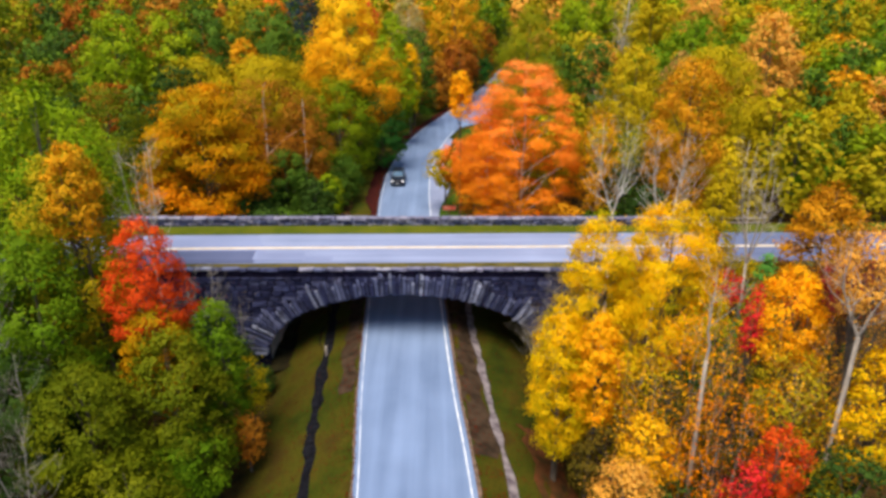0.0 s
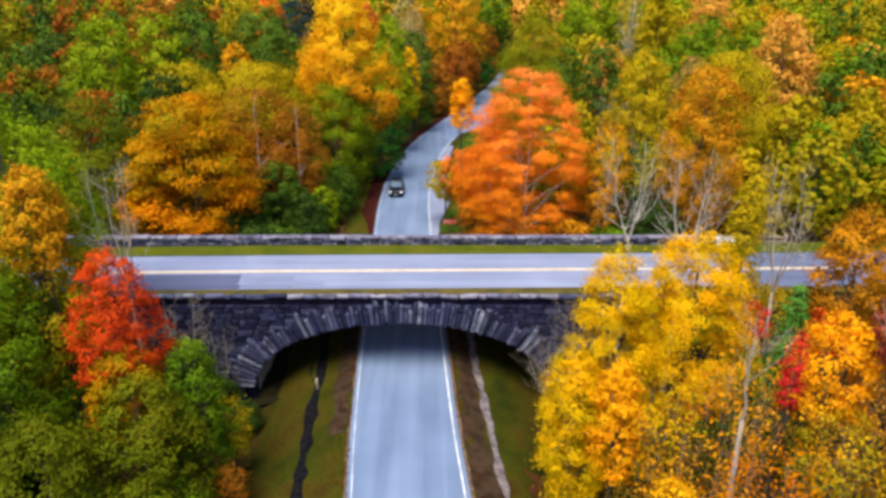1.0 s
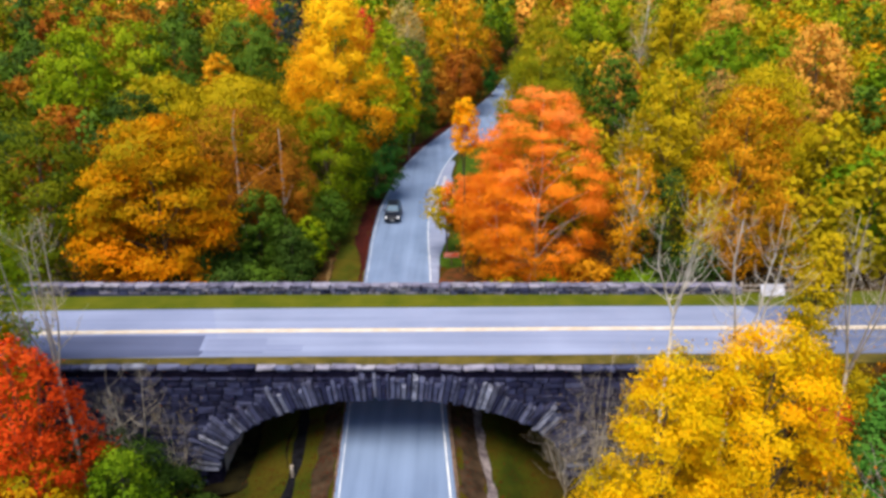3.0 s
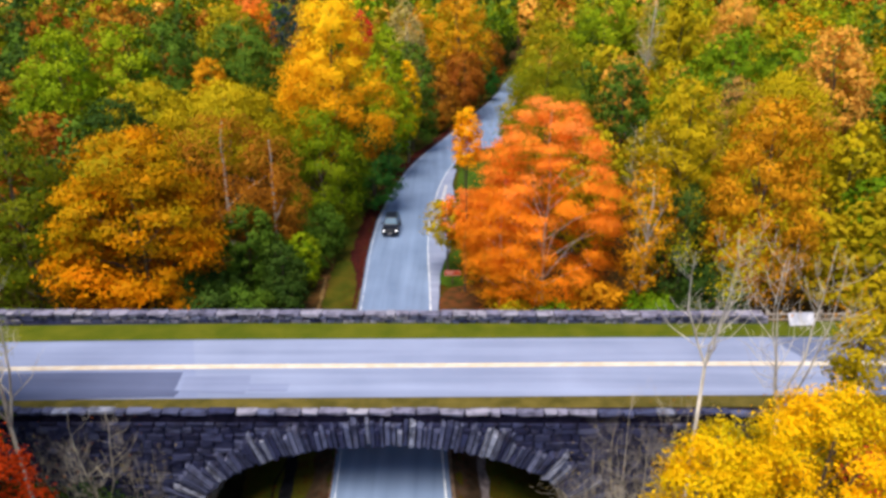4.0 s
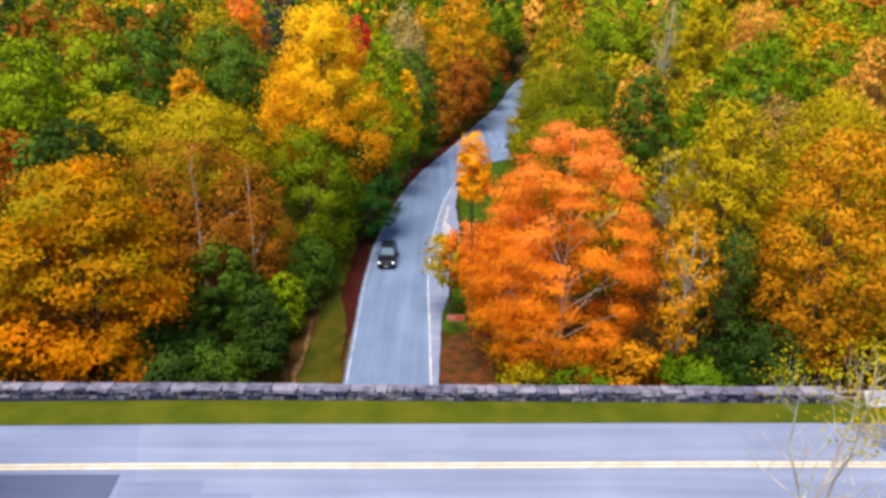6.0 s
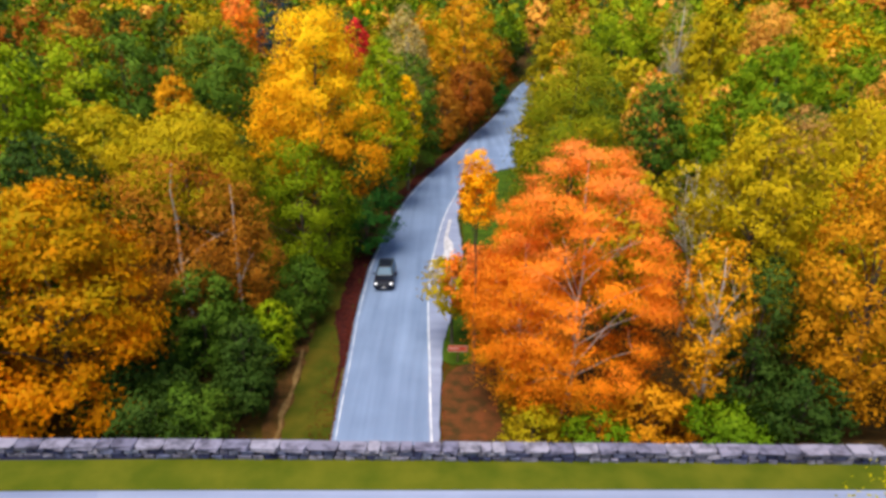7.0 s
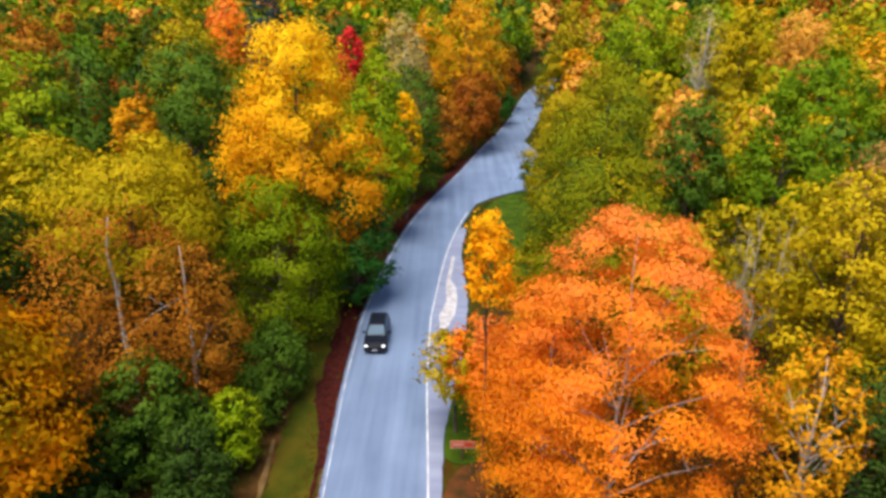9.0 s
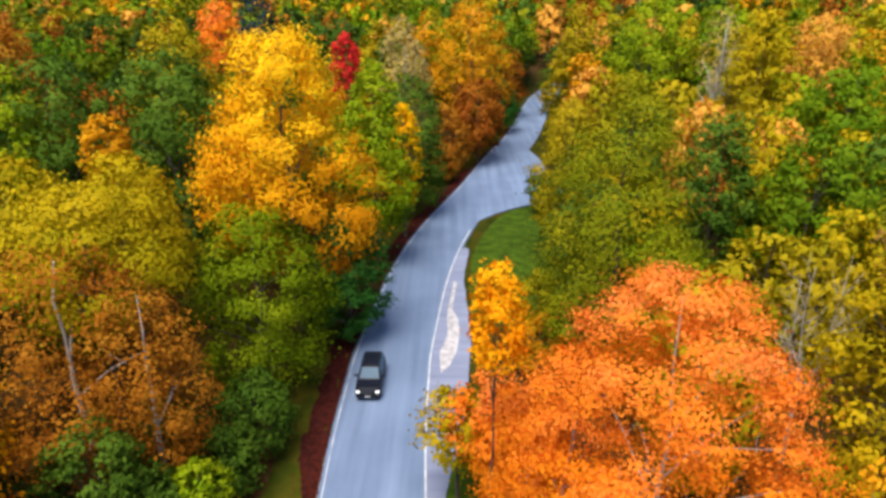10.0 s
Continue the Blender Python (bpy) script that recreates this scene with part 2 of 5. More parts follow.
        bmesh.ops.bevel(bm, geom=bm.edges[:], offset=bevel, segments=2, affect="EDGES", profile=0.6)
    return bm


def tubes(paths, sides=6):
    """paths: lists of (point, radius). Returns verts, faces."""
    V, F = [], []
    for p in paths:
        base = len(V)
        for i, (c, r) in enumerate(p):
            c, r = Vector(c), float(r)
            d = Vector(p[min(i + 1, len(p) - 1)][0]) - Vector(p[max(i - 1, 0)][0])
            d.normalize()
            u = d.cross(Vector((0.3, 1, 0.1))).normalized()
            w = d.cross(u)
            for k in range(sides):
                a = 2 * math.pi * k / sides
                V.append(c + r * (math.cos(a) * u + math.sin(a) * w))
        for i in range(len(p) - 1):
            for k in range(sides):
                a, b = base + i * sides + k, base + i * sides + (k + 1) % sides
                F.append((a, b, b + sides, a + sides))
        F.append(tuple(range(base + (len(p) - 1) * sides, base + len(p) * sides)))
    return V, F


def smooth01(v, a, b):
    u = min(1.0, max(0.0, (v - a) / (b - a)))
    return u * u * (3 - 2 * u)


# ---- the lie of the land ----
ROAD_LINE = [(-14, -400), (-6, -150), (2.0, -30), (0.5, 0), (-1.5, 27), (-2.4, 37), (-3.2, 49), (-4.07, 63), (-4.42, 71), (-4.83, 80), (-4.9, 87),
             (-4.75, 93), (-3.4, 108), (-1.0, 121), (3.9, 139), (8.3, 157), (12.9, 174), (16.8, 192), (20.5, 212), (26, 235), (36, 262)]
HALF = 3.05


def catmull(points, step=1.0):
    P = [np.array(p, float) for p in points]
    P = [2 * P[0] - P[1]] + P + [2 * P[-1] - P[-2]]
    out = []
    for a, b, c, d in zip(P, P[1:], P[2:], P[3:]):
        n = max(1, int(np.linalg.norm(c - b) / step))
        for i in range(n):
            s = i / n
            out.append(0.5 * ((2 * b) + (c - a) * s + (2 * a - 5 * b + 4 * c - d) * s * s + (3 * b - a - 3 * c + d) * s ** 3))
    return np.array(out + [P[-2]])


LOWER = catmull(ROAD_LINE, 1.5)
LOWER_T = np.gradient(LOWER, axis=0)
LOWER_T /= np.linalg.norm(LOWER_T, axis=1)[:, None]
LOWER_N = np.stack([LOWER_T[:, 1], -LOWER_T[:, 0]], 1)
SIDE = catmull([(1.5, 131), (6, 134), (11, 135), (18, 138), (30, 146), (45, 152)], 1.5)


def road_offset(x, y):
    """Signed distance to the lower road's middle, plus to its right."""
    d = LOWER - np.array((x, y))
    i = int(np.argmin((d ** 2).sum(1)))
    return -float(d[i] @ LOWER_N[i])


def land(x, y):
    o = road_offset(x, y)
    a = abs(o) - HALF
    near = 1 - smooth01(y, 54, 66)
    z = -0.07
    if a > 0.35:
        dip = -0.07 - (0.75 * near + 0.25 * (1 - near)) * smooth01(a, 0.35, 2.9)
        far_side = -3.1 * near + 0.5 * (1 - near)
        z = dip + (far_side - dip) * smooth01(a, 3.0, 8.0)
        if o > 0:
            level = smooth01(y, 66, 73) * (1 - smooth01(y, 136, 146))
            z += (-0.13 - z) * level * smooth01(a, 0.35, 2.0) * (1 - smooth01(a, 14.0, 20.0))
            z += (1.0 - z) * smooth01(a, 10.0 + 6 * level, 26.0)
        else:
            z += (1.0 - z) * smooth01(a, 10.0, 26.0)
    dx = abs(x + 3.0)
    if 44.2 < y < 54.2:
        s = smooth01(dx, 12.0, 16.0)
    elif y <= 44.2:
        s = smooth01(dx, 18.0, 30.0) * (1 - smooth01(44.0 - y, 0.0, 17.0))
    else:
        s = smooth01(dx, 13.0, 22.0) * (1 - smooth01(y - 54.5, 0.0, 9.0))
    z += (5.3 - z) * s
    z += smooth01(a, 1.0, 9.0) * 0.035 * max(0.0, y - 190) * smooth01(y, 190, 260) * (1 - 0.8 * smooth01(y, 500, 1500))
    if a > 1.0:
        z += 0.18 * noise.noise((x * 0.25, y * 0.25, 0)) * smooth01(a, 1.0, 5.0) * (0 if 43 < y < 56 else 1)
    return z


# ---- camera stays above; the ground sheet ----
gx = sorted(set([-2600, -1500, -900, -550, -350, -240, -180, -140, -110] + [round(v, 2) for v in np.arange(-90, -20, 2.5)] +
                [round(v, 2) for v in np.arange(-20, 24, 0.7)] + [round(v, 2) for v in np.arange(24, 92, 2.5)] + [110, 140, 180, 240, 350, 550, 900, 1500, 2600]))
gy = sorted(set([-1500, -800, -400, -200, -120, -80, -50, -30, -15] + [round(v, 2) for v in np.arange(0, 43.9, 1.0)] + [43.95] +
                [round(v, 2) for v in np.arange(44.4, 54.0, 1.2)] + [54.1, 54.6] + [round(v, 2) for v in np.arange(55.5, 180, 1.2)] + [round(v, 2) for v in np.arange(182, 300, 6)] +
                [320, 360, 420, 520, 700, 1000, 1600, 2600, 4000]))
gv = [(x, y, land(x, y)) for y in gy for x in gx]
gw = []
for x, y, z in gv:
    a = abs(road_offset(x, y)) - HALF
    w = smooth01(a, 5.5, 8.5) if y < 56 else smooth01(a, 4.2, 6.4)
    gw.append(w)
nx = len(gx)
gf = [(j * nx + i, j * nx + i + 1, (j + 1) * nx + i + 1, (j + 1) * nx + i) for j in range(len(gy) - 1) for i in range(nx - 1)]
me = mesh_of("ground", gv, gf, GROUND, True)
at = me.attributes.new("woodland", "FLOAT", "POINT")
at.data.foreach_set("value", np.array(gw, dtype=np.float32))
tagged(new("ground", me), "olive autumn grass verges running into leaf-strewn forest floor", "ground", kind="structure")


def strip(name, line, a, b, z, mat, label, category, y0=None, y1=None, ragged=0.0, drop=0.0, top=None, seed=1):
    """A strip beside a line, from offset a to b (plus to the right), with a little thickness at both edges."""
    t = np.gradient(line, axis=0)
    t /= np.linalg.norm(t, axis=1)[:, None]
    n = np.stack([t[:, 1], -t[:, 0]], 1)
    V, F = [], []
    rng = random.Random(seed)
    for p, q in zip(line, n):
        if y0 is not None and not (y0 <= p[1] <= y1):
            continue
        ra, rb = rng.uniform(-ragged, ragged), rng.uniform(-ragged, ragged)
        for off, dz in ((a + ra, -0.12), (a + ra, 0), ((a + b) / 2, drop), (b + rb, 0), (b + rb, -0.12)):
            x, y = p + q * off
            V.append((x, y, (z if top is None else top(x, y)) + dz))
    m = len(V) // 5
    for i in range(m - 1):
        for k in range(4):
            F.append((i * 5 + k, i * 5 + k + 1, i * 5 + 5 + k + 1, i * 5 + 5 + k))
    F = [f[::-1] for f in F]
    return tagged(new(name, mesh_of(name, V, F, mat)), label, category, kind="structure")


FINE = catmull(ROAD_LINE, 1.0)
strip("road", FINE, -HALF - 0.25, HALF + 0.3, 0.0, ASPHALT, "worn blue-grey two-lane asphalt road through the woods", "road")
strip("edge_line", FINE, -HALF - 0.04, -HALF + 0.05, 0.012, FADED_LINE, "thin white painted edge line on the asphalt", "road marking")
strip("edge_line", FINE, HALF - 0.06, HALF + 0.05, 0.012, WHITE_LINE, "thin white painted edge line on the asphalt", "road marking", -400, 121)
strip("side_road", SIDE, -3.4, 3.4, -0.01, ASPHALT, "pale asphalt side road leaving behind the trees", "road")
strip("leaf_litter", FINE, -HALF - 0.7, -HALF - 0.3, -0.02, LITTER, "band of fallen maroon leaves along the road edge", "leaf litter", 71, 190, 0.12, 0.03, seed=3)
strip("leaf_litter", FINE, -HALF - 2.1, -HALF - 0.6, 0, LITTER, "broad drift of fallen maroon leaves under the trees", "leaf litter", 78, 150, 0.3, 0.0, top=lambda x, y: land(x, y) + 0.07, seed=33)
strip("gravel_edge", FINE, -HALF - 0.38, -HALF - 0.2, -0.03, GRAVEL, "pale gravelly road edge with fallen leaves", "road edge", -30, 80, 0.05, 0.0, seed=4)
strip("gravel_edge", FINE, HALF + 0.26, HALF + 0.5, -0.03, GRAVEL, "pale gravelly road edge with fallen leaves", "road edge", -30, 80, 0.06, 0.0, seed=5)
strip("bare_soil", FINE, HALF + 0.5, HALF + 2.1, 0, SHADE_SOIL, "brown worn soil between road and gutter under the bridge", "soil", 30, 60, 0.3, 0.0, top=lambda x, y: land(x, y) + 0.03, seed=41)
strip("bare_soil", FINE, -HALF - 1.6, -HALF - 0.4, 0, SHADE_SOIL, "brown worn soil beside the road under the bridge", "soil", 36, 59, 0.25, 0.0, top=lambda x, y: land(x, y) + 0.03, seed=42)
# Dark strip that paints the vault's shade on the ground left of the road.
strip("bare_soil", FINE, -HALF - 9.4, -HALF - 3.4, 0, VAULT_SHADE, "dark earth strip with the bridge vault's shade in its colour", "soil", 43, 57, 0.3, 0.0, top=lambda x, y: land(x, y) + 0.02, seed=44)
strip("leafy_bank", FINE, HALF + 4.0, HALF + 6.4, 0, RUSSET, "russet leaf-strewn bank below the maples", "ground", 5, 34, 0.35, 0.0, top=lambda x, y: land(x, y) + 0.05, seed=43)
strip("verge", FINE, -HALF - 3.7, -HALF - 0.6, 0, VERGE, "olive green grass verge beside the leaf litter", "grass", 56, 128, 0.3, 0.0, top=lambda x, y: land(x, y) + 0.03, seed=12)
strip("bare_soil", FINE, -HALF - 4.9, -HALF - 3.5, 0, SOIL, "brown leafy soil at the foot of the bushes", "soil", 56, 84, 0.25, 0.0, top=lambda x, y: land(x, y) + 0.06, seed=14)
strip("earth_track", FINE, -HALF - 4.0, -HALF - 3.75, 0, TRACK, "worn brown earth path along the verge", "path", 57, 74, 0.16, 0.0, top=lambda x, y: land(x, y) + 0.11, seed=13)
strip("gutter", FINE, -HALF - 3.35, -HALF - 2.7, 0, DITCH, "near-black stone gutter in the grass beside the road", "gutter", 5, 54, 0.17, -0.01, top=lambda x, y: land(x, y) + 0.05, seed=6)
strip("gutter", FINE, HALF + 2.15, HALF + 2.6, 0, GUTTER, "grey stone-lined gutter strewn with leaves", "gutter", 5, 57, 0.14, -0.01, top=lambda x, y: land(x, y) + 0.05, seed=7)


def patch(name, outline, z, mat, label, category, seed=0):
    """A flat raised patch with a rounded, slightly uneven outline."""
    c = catmull(outline + outline[:1], 0.6)[:-1]
    rng = random.Random(seed)
    V = [(x + rng.uniform(-0.06, 0.06), y + rng.uniform(-0.06, 0.06), z) for x, y in c]
    V += [(x, y, z - 0.15) for x, y, _ in V]
    n = len(c)
    F = [tuple(range(n))] + [(i, i + n, (i + 1) % n + n, (i + 1) % n) for i in range(n)]
    bm = bmesh.new()
    vs = [bm.verts.new(v) for v in V]
    for f in F:
        bm.faces.new([vs[i] for i in f])
    bmesh.ops.recalc_face_normals(bm, faces=bm.faces)
    bmesh.ops.triangulate(bm, faces=[f for f in bm.faces if len(f.verts) > 4])
    me = bpy.data.meshes.new(name)
    bm.to_mesh(me)
    bm.free()
    me.materials.append(mat)
    return tagged(new(name, me), label, category, kind="structure")


patch("pull_off", [(-0.55, 58), (-0.5, 66), (-0.5, 71), (-0.4, 74.5), (0.0, 77.5), (0.5, 80.5), (0.9, 84), (1.5, 93), (1.2, 101), (1.1, 107), (1.7, 114), (0.5, 113), (-1.0, 104), (-1.7, 92), (-1.7, 84), (-1.6, 75), (-1.3, 66), (-1.0, 58)], 0.006, ASPHALT_DECK,
      "pale worn asphalt pull-off beside the road", "pull-off", 2)
patch("leaf_drift", [(-8.05, 66), (-8.3, 71), (-8.9, 75), (-9.8, 78.5), (-10.0, 80.4), (-8.6, 80.4), (-8.3, 75), (-8.0, 70)], -0.035, LITTER, "drift of fallen maroon leaves thinning along the verge", "leaf litter", 21)
patch("sandy_wash", [(-0.9, 88), (0.0, 90), (0.5, 94), (0.35, 97), (-0.1, 99), (0.1, 102), (0.3, 105), (-0.05, 105), (-0.3, 101), (-0.6, 98), (-0.5, 94), (-1.1, 91)], 0.016, SAND,
      "white washed-out sand on the gravel pull-off", "sand", 3)
patch("junction", [(2.5, 123), (6, 127.4), (10, 130.6), (16, 133.2), (18, 138), (15.6, 146), (14.9, 157), (12.8, 166), (9, 158), (3.9, 140)], 0.003, ASPHALT, "pale asphalt apron where the side road joins", "road", 6)
patch("lawn", [(1.7, 97), (1.7, 106), (2.4, 114), (4.9, 123), (7.8, 128.2), (12, 130.5), (17, 128), (16, 116), (13, 106), (10, 99), (5, 95)], 0.0, LAWN_DEEP,
      "lush dark green mown grass inside the road bend", "lawn", 4)
patch("leafy_ground", [(-0.3, 56.5), (-0.35, 63), (-0.4, 68), (0.2, 70.6), (1.6, 71.6), (4.5, 72), (6.5, 67), (6, 60), (3, 56.4)], -0.075, RUSSET, "russet leaf-strewn ground under the maple", "ground", 15)
patch("lawn", [(-0.9, 73.5), (-0.6, 76.5), (0.5, 79), (2.5, 82), (6, 80), (6, 74), (3, 72), (0.2, 71.5)], -0.055, LAWN_DEEP, "small green grass corner beside the pull-off", "lawn", 5)

# ---- the stone bridge ----
DECK, X0, X1 = 5.4, -32.0, 21.0
YN, YF = 44.0, 54.5
AX, AZ, AA, AB = -3.05, -1.7, 10.6, 5.2
FOOT = -3.3


def arch_z(x):
    u = (x - AX) / AA
    return AZ + AB * math.sqrt(max(0.0, 1 - u * u))


bridge = tagged(new("stone_bridge"), "old stone arch bridge of dark weathered rubble with low parapets", "bridge")


def wall_with_arch(name, y0, y1, mat, zt):
    """A wall across the valley with the arch left open."""
    xs = [X0] + list(np.linspace(X0, AX - AA, 8)[1:-1]) + [AX - AA * math.cos(math.pi * i / 48) for i in range(49)] + list(np.linspace(AX + AA, X1, 8)[1:])
    V, F = [], []
    for x in xs:
        lo = arch_z(x) if abs(x - AX) < AA - 1e-6 else FOOT - 1.0
        V += [(x, y0, lo), (x, y0, zt), (x, y1, lo), (x, y1, zt)]
    for i in range(len(xs) - 1):
        a, b = 4 * i, 4 * i + 4
        F += [(a, b, b + 1, a + 1), (a + 2, a + 3, b + 3, b + 2), (a + 1, b + 1, b + 3, a + 3), (a, a + 2, b + 2, b)]
    F += [(0, 1, 3, 2), (4 * len(xs) - 4, 4 * len(xs) - 2, 4 * len(xs) - 1, 4 * len(xs) - 3)]
    return part_of(name, mesh_of(name, V, F, mat), bridge)


wall_with_arch("spandrel_wall", YN + 0.14, YN + 0.75, MORTAR, 5.42)
wall_with_arch("spandrel_wall", YF - 0.75, YF - 0.1, STONE, 5.42)
V, F = [], []
N = 40
for i in range(N + 1):
    a = math.pi * i / N
    for r in (0.0, 0.5):
        x, z = AX - (AA + r) * math.cos(a), AZ + (AB + r) * math.sin(a)
        V += [(x, YN + 0.75, z), (x, YF - 0.75, z)]
for i in range(N):
    a, b = 4 * i, 4 * i + 4
    F += [(a, a + 1, b + 1, b), (a + 2, b + 2, b + 3, a + 3)]
# Vault and abutments wear the pale bounce lining.
part_of("vault", mesh_of("vault", V, F, BOUNCE_STONE), bridge)
for x0, x1 in ((AX - AA - 0.5, AX - AA), (AX + AA, AX + AA + 0.5)):
    part("abutment", box_bm(x0, x1, YN + 0.75, YF - 0.75, FOOT - 1, AZ + 0.02), BOUNCE_STONE, bridge)
part("deck_slab", box_bm(X0, X1, YN + 0.75, YF - 0.75, 4.75, DECK - 0.12), STONE, bridge)

# upper road on the bridge and its approaches
ULINE = catmull([(-260, 40), (-120, 45.5), (-60, 47.2), (-22, 48.45), (0, 48.83), (22, 49.1), (60, 49.0), (120, 43), (260, 30)], 2.0)


def upper(name, a, b, z, mat, label, category, x0=-260, x1=260, crown=0.0, slant=0.0):
    """A strip of the upper road; slant leans its ends."""
    V, F = [], []
    t = np.gradient(ULINE, axis=0)
    t /= np.linalg.norm(t, axis=1)[:, None]
    keep = [(p, q) for p, q in zip(ULINE, t) if x0 < p[0] < x1]
    xs = [x0] + [p[0] for p, _ in keep] + [x1]
    for x in xs:
        yc = float(np.interp(x, ULINE[:, 0], ULINE[:, 1]))
        for off, dz in ((a, -0.1), (a, 0), ((a + b) / 2, crown), (b, 0), (b, -0.1)):
            lean = slant * off if x in (x0, x1) else 0.0
            V.append((x + lean, yc + off, z + dz))
    for i in range(len(xs) - 1):
        for k in range(4):
            F.append((i * 5 + k, i * 5 + 5 + k, i * 5 + 6 + k, i * 5 + 1 + k))
    return tagged(new(name, mesh_of(name, V, F, mat)), label, category, kind="structure")


upper("bridge_road", -3.2, 3.2, DECK, ASPHALT_DECK, "pale lavender-grey asphalt carriageway across the bridge", "road", -14.5, 21.8, 0.03, -0.4)
upper("upper_road", -3.2, 3.2, DECK - 0.006, ASPHALT_DARK, "darker asphalt approach road beyond the bridge joint", "road", 20.2, 260, 0.03)
upper("upper_road", -3.2, 3.2, DECK - 0.006, ASPHALT_DARK, "darker asphalt approach road beyond the bridge joint", "road", -260, -38, 0.03)
upper("bridge_road", -3.2, 3.2, DECK - 0.004, ASPHALT_MID, "slightly darker worn asphalt at the bridge end", "road", -40, -12.5, 0.03)
upper("centre_line", -0.19, -0.05, DECK + 0.04, YELLOW_LINE, "pale yellow double line down the upper road", "road marking")
upper("centre_line", 0.05, 0.19, DECK + 0.04, YELLOW_LINE, "pale yellow double line down the upper road", "road marking")
upper("grass_strip", 3.2, 5.25, DECK + 0.05, LAWN, "green grass strip between road and far parapet", "grass", X0 - 13, 60, 0.04)
upper("grass_strip", -4.25, -3.2, DECK + 0.05, LAWN_DRY, "dry brownish grass strip along the near parapet", "grass", X0 - 13, 60, 0.03)


def repair(corners, z, mat, label):
    """A straight-edged asphalt repair, 3 cm proud."""
    n = len(corners)
    V = [(x, y, z) for x, y in corners] + [(x, y, z - 0.03) for x, y in corners]
    F = [tuple(range(n))] + [(i, i + n, (i + 1) % n + n, (i + 1) % n) for i in range(n)]
    return tagged(new("road_patch", mesh_of("road_patch", V, F, mat)), label, "road", kind="structure")


repair([(-40, 45.0), (-22, 45.2), (-18.5, 45.5), (-14.6, 45.65), (-14.5, 46.2), (-14.8, 46.2), (-15.0, 48.05), (-22, 47.95), (-40, 47.2)], DECK + 0.032, ASPHALT_PATCH, "darker repair patch in the bridge asphalt")
repair([(-14.45, 46.1), (-10.9, 46.0), (-10.8, 46.6), (-11.0, 47.75), (-14.7, 47.6)], DECK + 0.03, ASPHALT_WORN, "greyer worn repair in the near lane")
repair([(-10.75, 46.2), (-8.6, 46.2), (-8.6, 46.9), (-10.85, 46.9)], DECK + 0.031, ASPHALT_WORN, "small worn repair in the near lane")


def unit_stone(seed, rough=0.07):
    """A block of about one by one by one, its front at y = 0, with worn chamfered edges."""
    rng = random.Random(seed)
    j = lambda s: rng.uniform(-s, s)
    V = []
    for y, ins in ((1.0, 0.0), (0.3, 0.0), (0.0, 0.09)):
        for sx, sz in ((-1, -1), (1, -1), (1, 1), (-1, 1)):
            V.append((sx * (0.5 - ins) + j(rough * 0.5), y + (j(0.16) if ins else 0), sz * (0.5 - ins) + j(rough)))
    F = [(8, 9, 10, 11)]
    for k in (0, 4):
        for i in range(4):
            F.append((k + i, k + (i + 1) % 4, k + 4 + (i + 1) % 4, k + 4 + i))
    return V, F


STONES = {}


def stone_meshes(mat):
    if mat.name not in STONES:
        STONES[mat.name] = [mesh_of("stone", *unit_stone(i), mat) for i in range(14)]
    return STONES[mat.name]


def lay(name, mat, centre, size, parent, rng, turn=0.0, yaw=0.0):
    ob = new(name, rng.choice(stone_meshes(mat)))
    ob.parent = parent
    ob.matrix_basis = Matrix.Translation(centre) @ Matrix.Rotation(yaw, 4, "Z") @ Matrix.Rotation(turn, 4, "Y") @ Matrix.Diagonal((size[0], size[1], size[2], 1))
    return ob


def joined(name, mat, items, parent, label):
    """Stones past the ones that can be picked out, in one mesh."""
    V, F = [], []
    for centre, size, seed, turn in items:
        v, f = unit_stone(seed % 40)
        m = Matrix.Translation(centre) @ Matrix.Rotation(turn, 4, "Y") @ Matrix.Diagonal((size[0], size[1], size[2], 1))
        o = len(V)
        V += [m @ Vector(p) for p in v]
        F += [tuple(i + o for i in q) for q in f]
    return tagged(part_of(name, mesh_of(name, V, F, mat), parent, label), kind="stuff")


rng = random.Random(11)
# the ring of long thin arch stones, standing on edge
arc = []
a = 0.0
while a < math.pi:
    ds = rng.uniform(0.2, 0.38)
    speed = math.hypot(AA * math.sin(a), AB * math.cos(a))
    arc.append((a + ds / speed / 2, ds))
    a += ds / speed
for a, ds in arc:
    x, z = AX - AA * math.cos(a), AZ + AB * math.sin(a)
    nrm = Vector((-math.cos(a) / AA, 0, math.sin(a) / AB)).normalized()
    deep = (rng.uniform(1.35, 1.75) if rng.random() < 0.7 else rng.uniform(0.95, 1.3)) * (1 + 0.3 * abs(math.cos(a)))
    c = Vector((x, 0, z)) + nrm * (deep / 2 - 0.02)
    turn = math.atan2(nrm.x, nrm.z)
    lay("arch_stone", RING_STONE, (c.x, YN - 0.1 + rng.uniform(-0.09, 0.05), c.z), (ds * 0.8, 0.5, deep), bridge, rng, turn)
# coursed rubble beside and above the ring
wall_parts, wall_rest = [], []
z = FOOT
while z < 5.1:
    h = rng.uniform(0.3, 0.52)
    x = X0
    while x < X1:
        w = rng.uniform(0.45, 1.25)
        corners = [(x + w, z), (x, z), (x, z + h), (x + w, z + h)]
        inside = min(((px - AX) / (AA + 0.55)) ** 2 + (max(pz - AZ, 0) / (AB + 0.55)) ** 2 for px, pz in corners)
        if inside > 1.0 and z + h < 5.42:
            it = ((x + w / 2, YN + rng.uniform(-0.04, 0.05), z + h / 2), (w - 0.05, 0.3, h - 0.045), rng.randrange(40), rng.uniform(-0.03, 0.03))
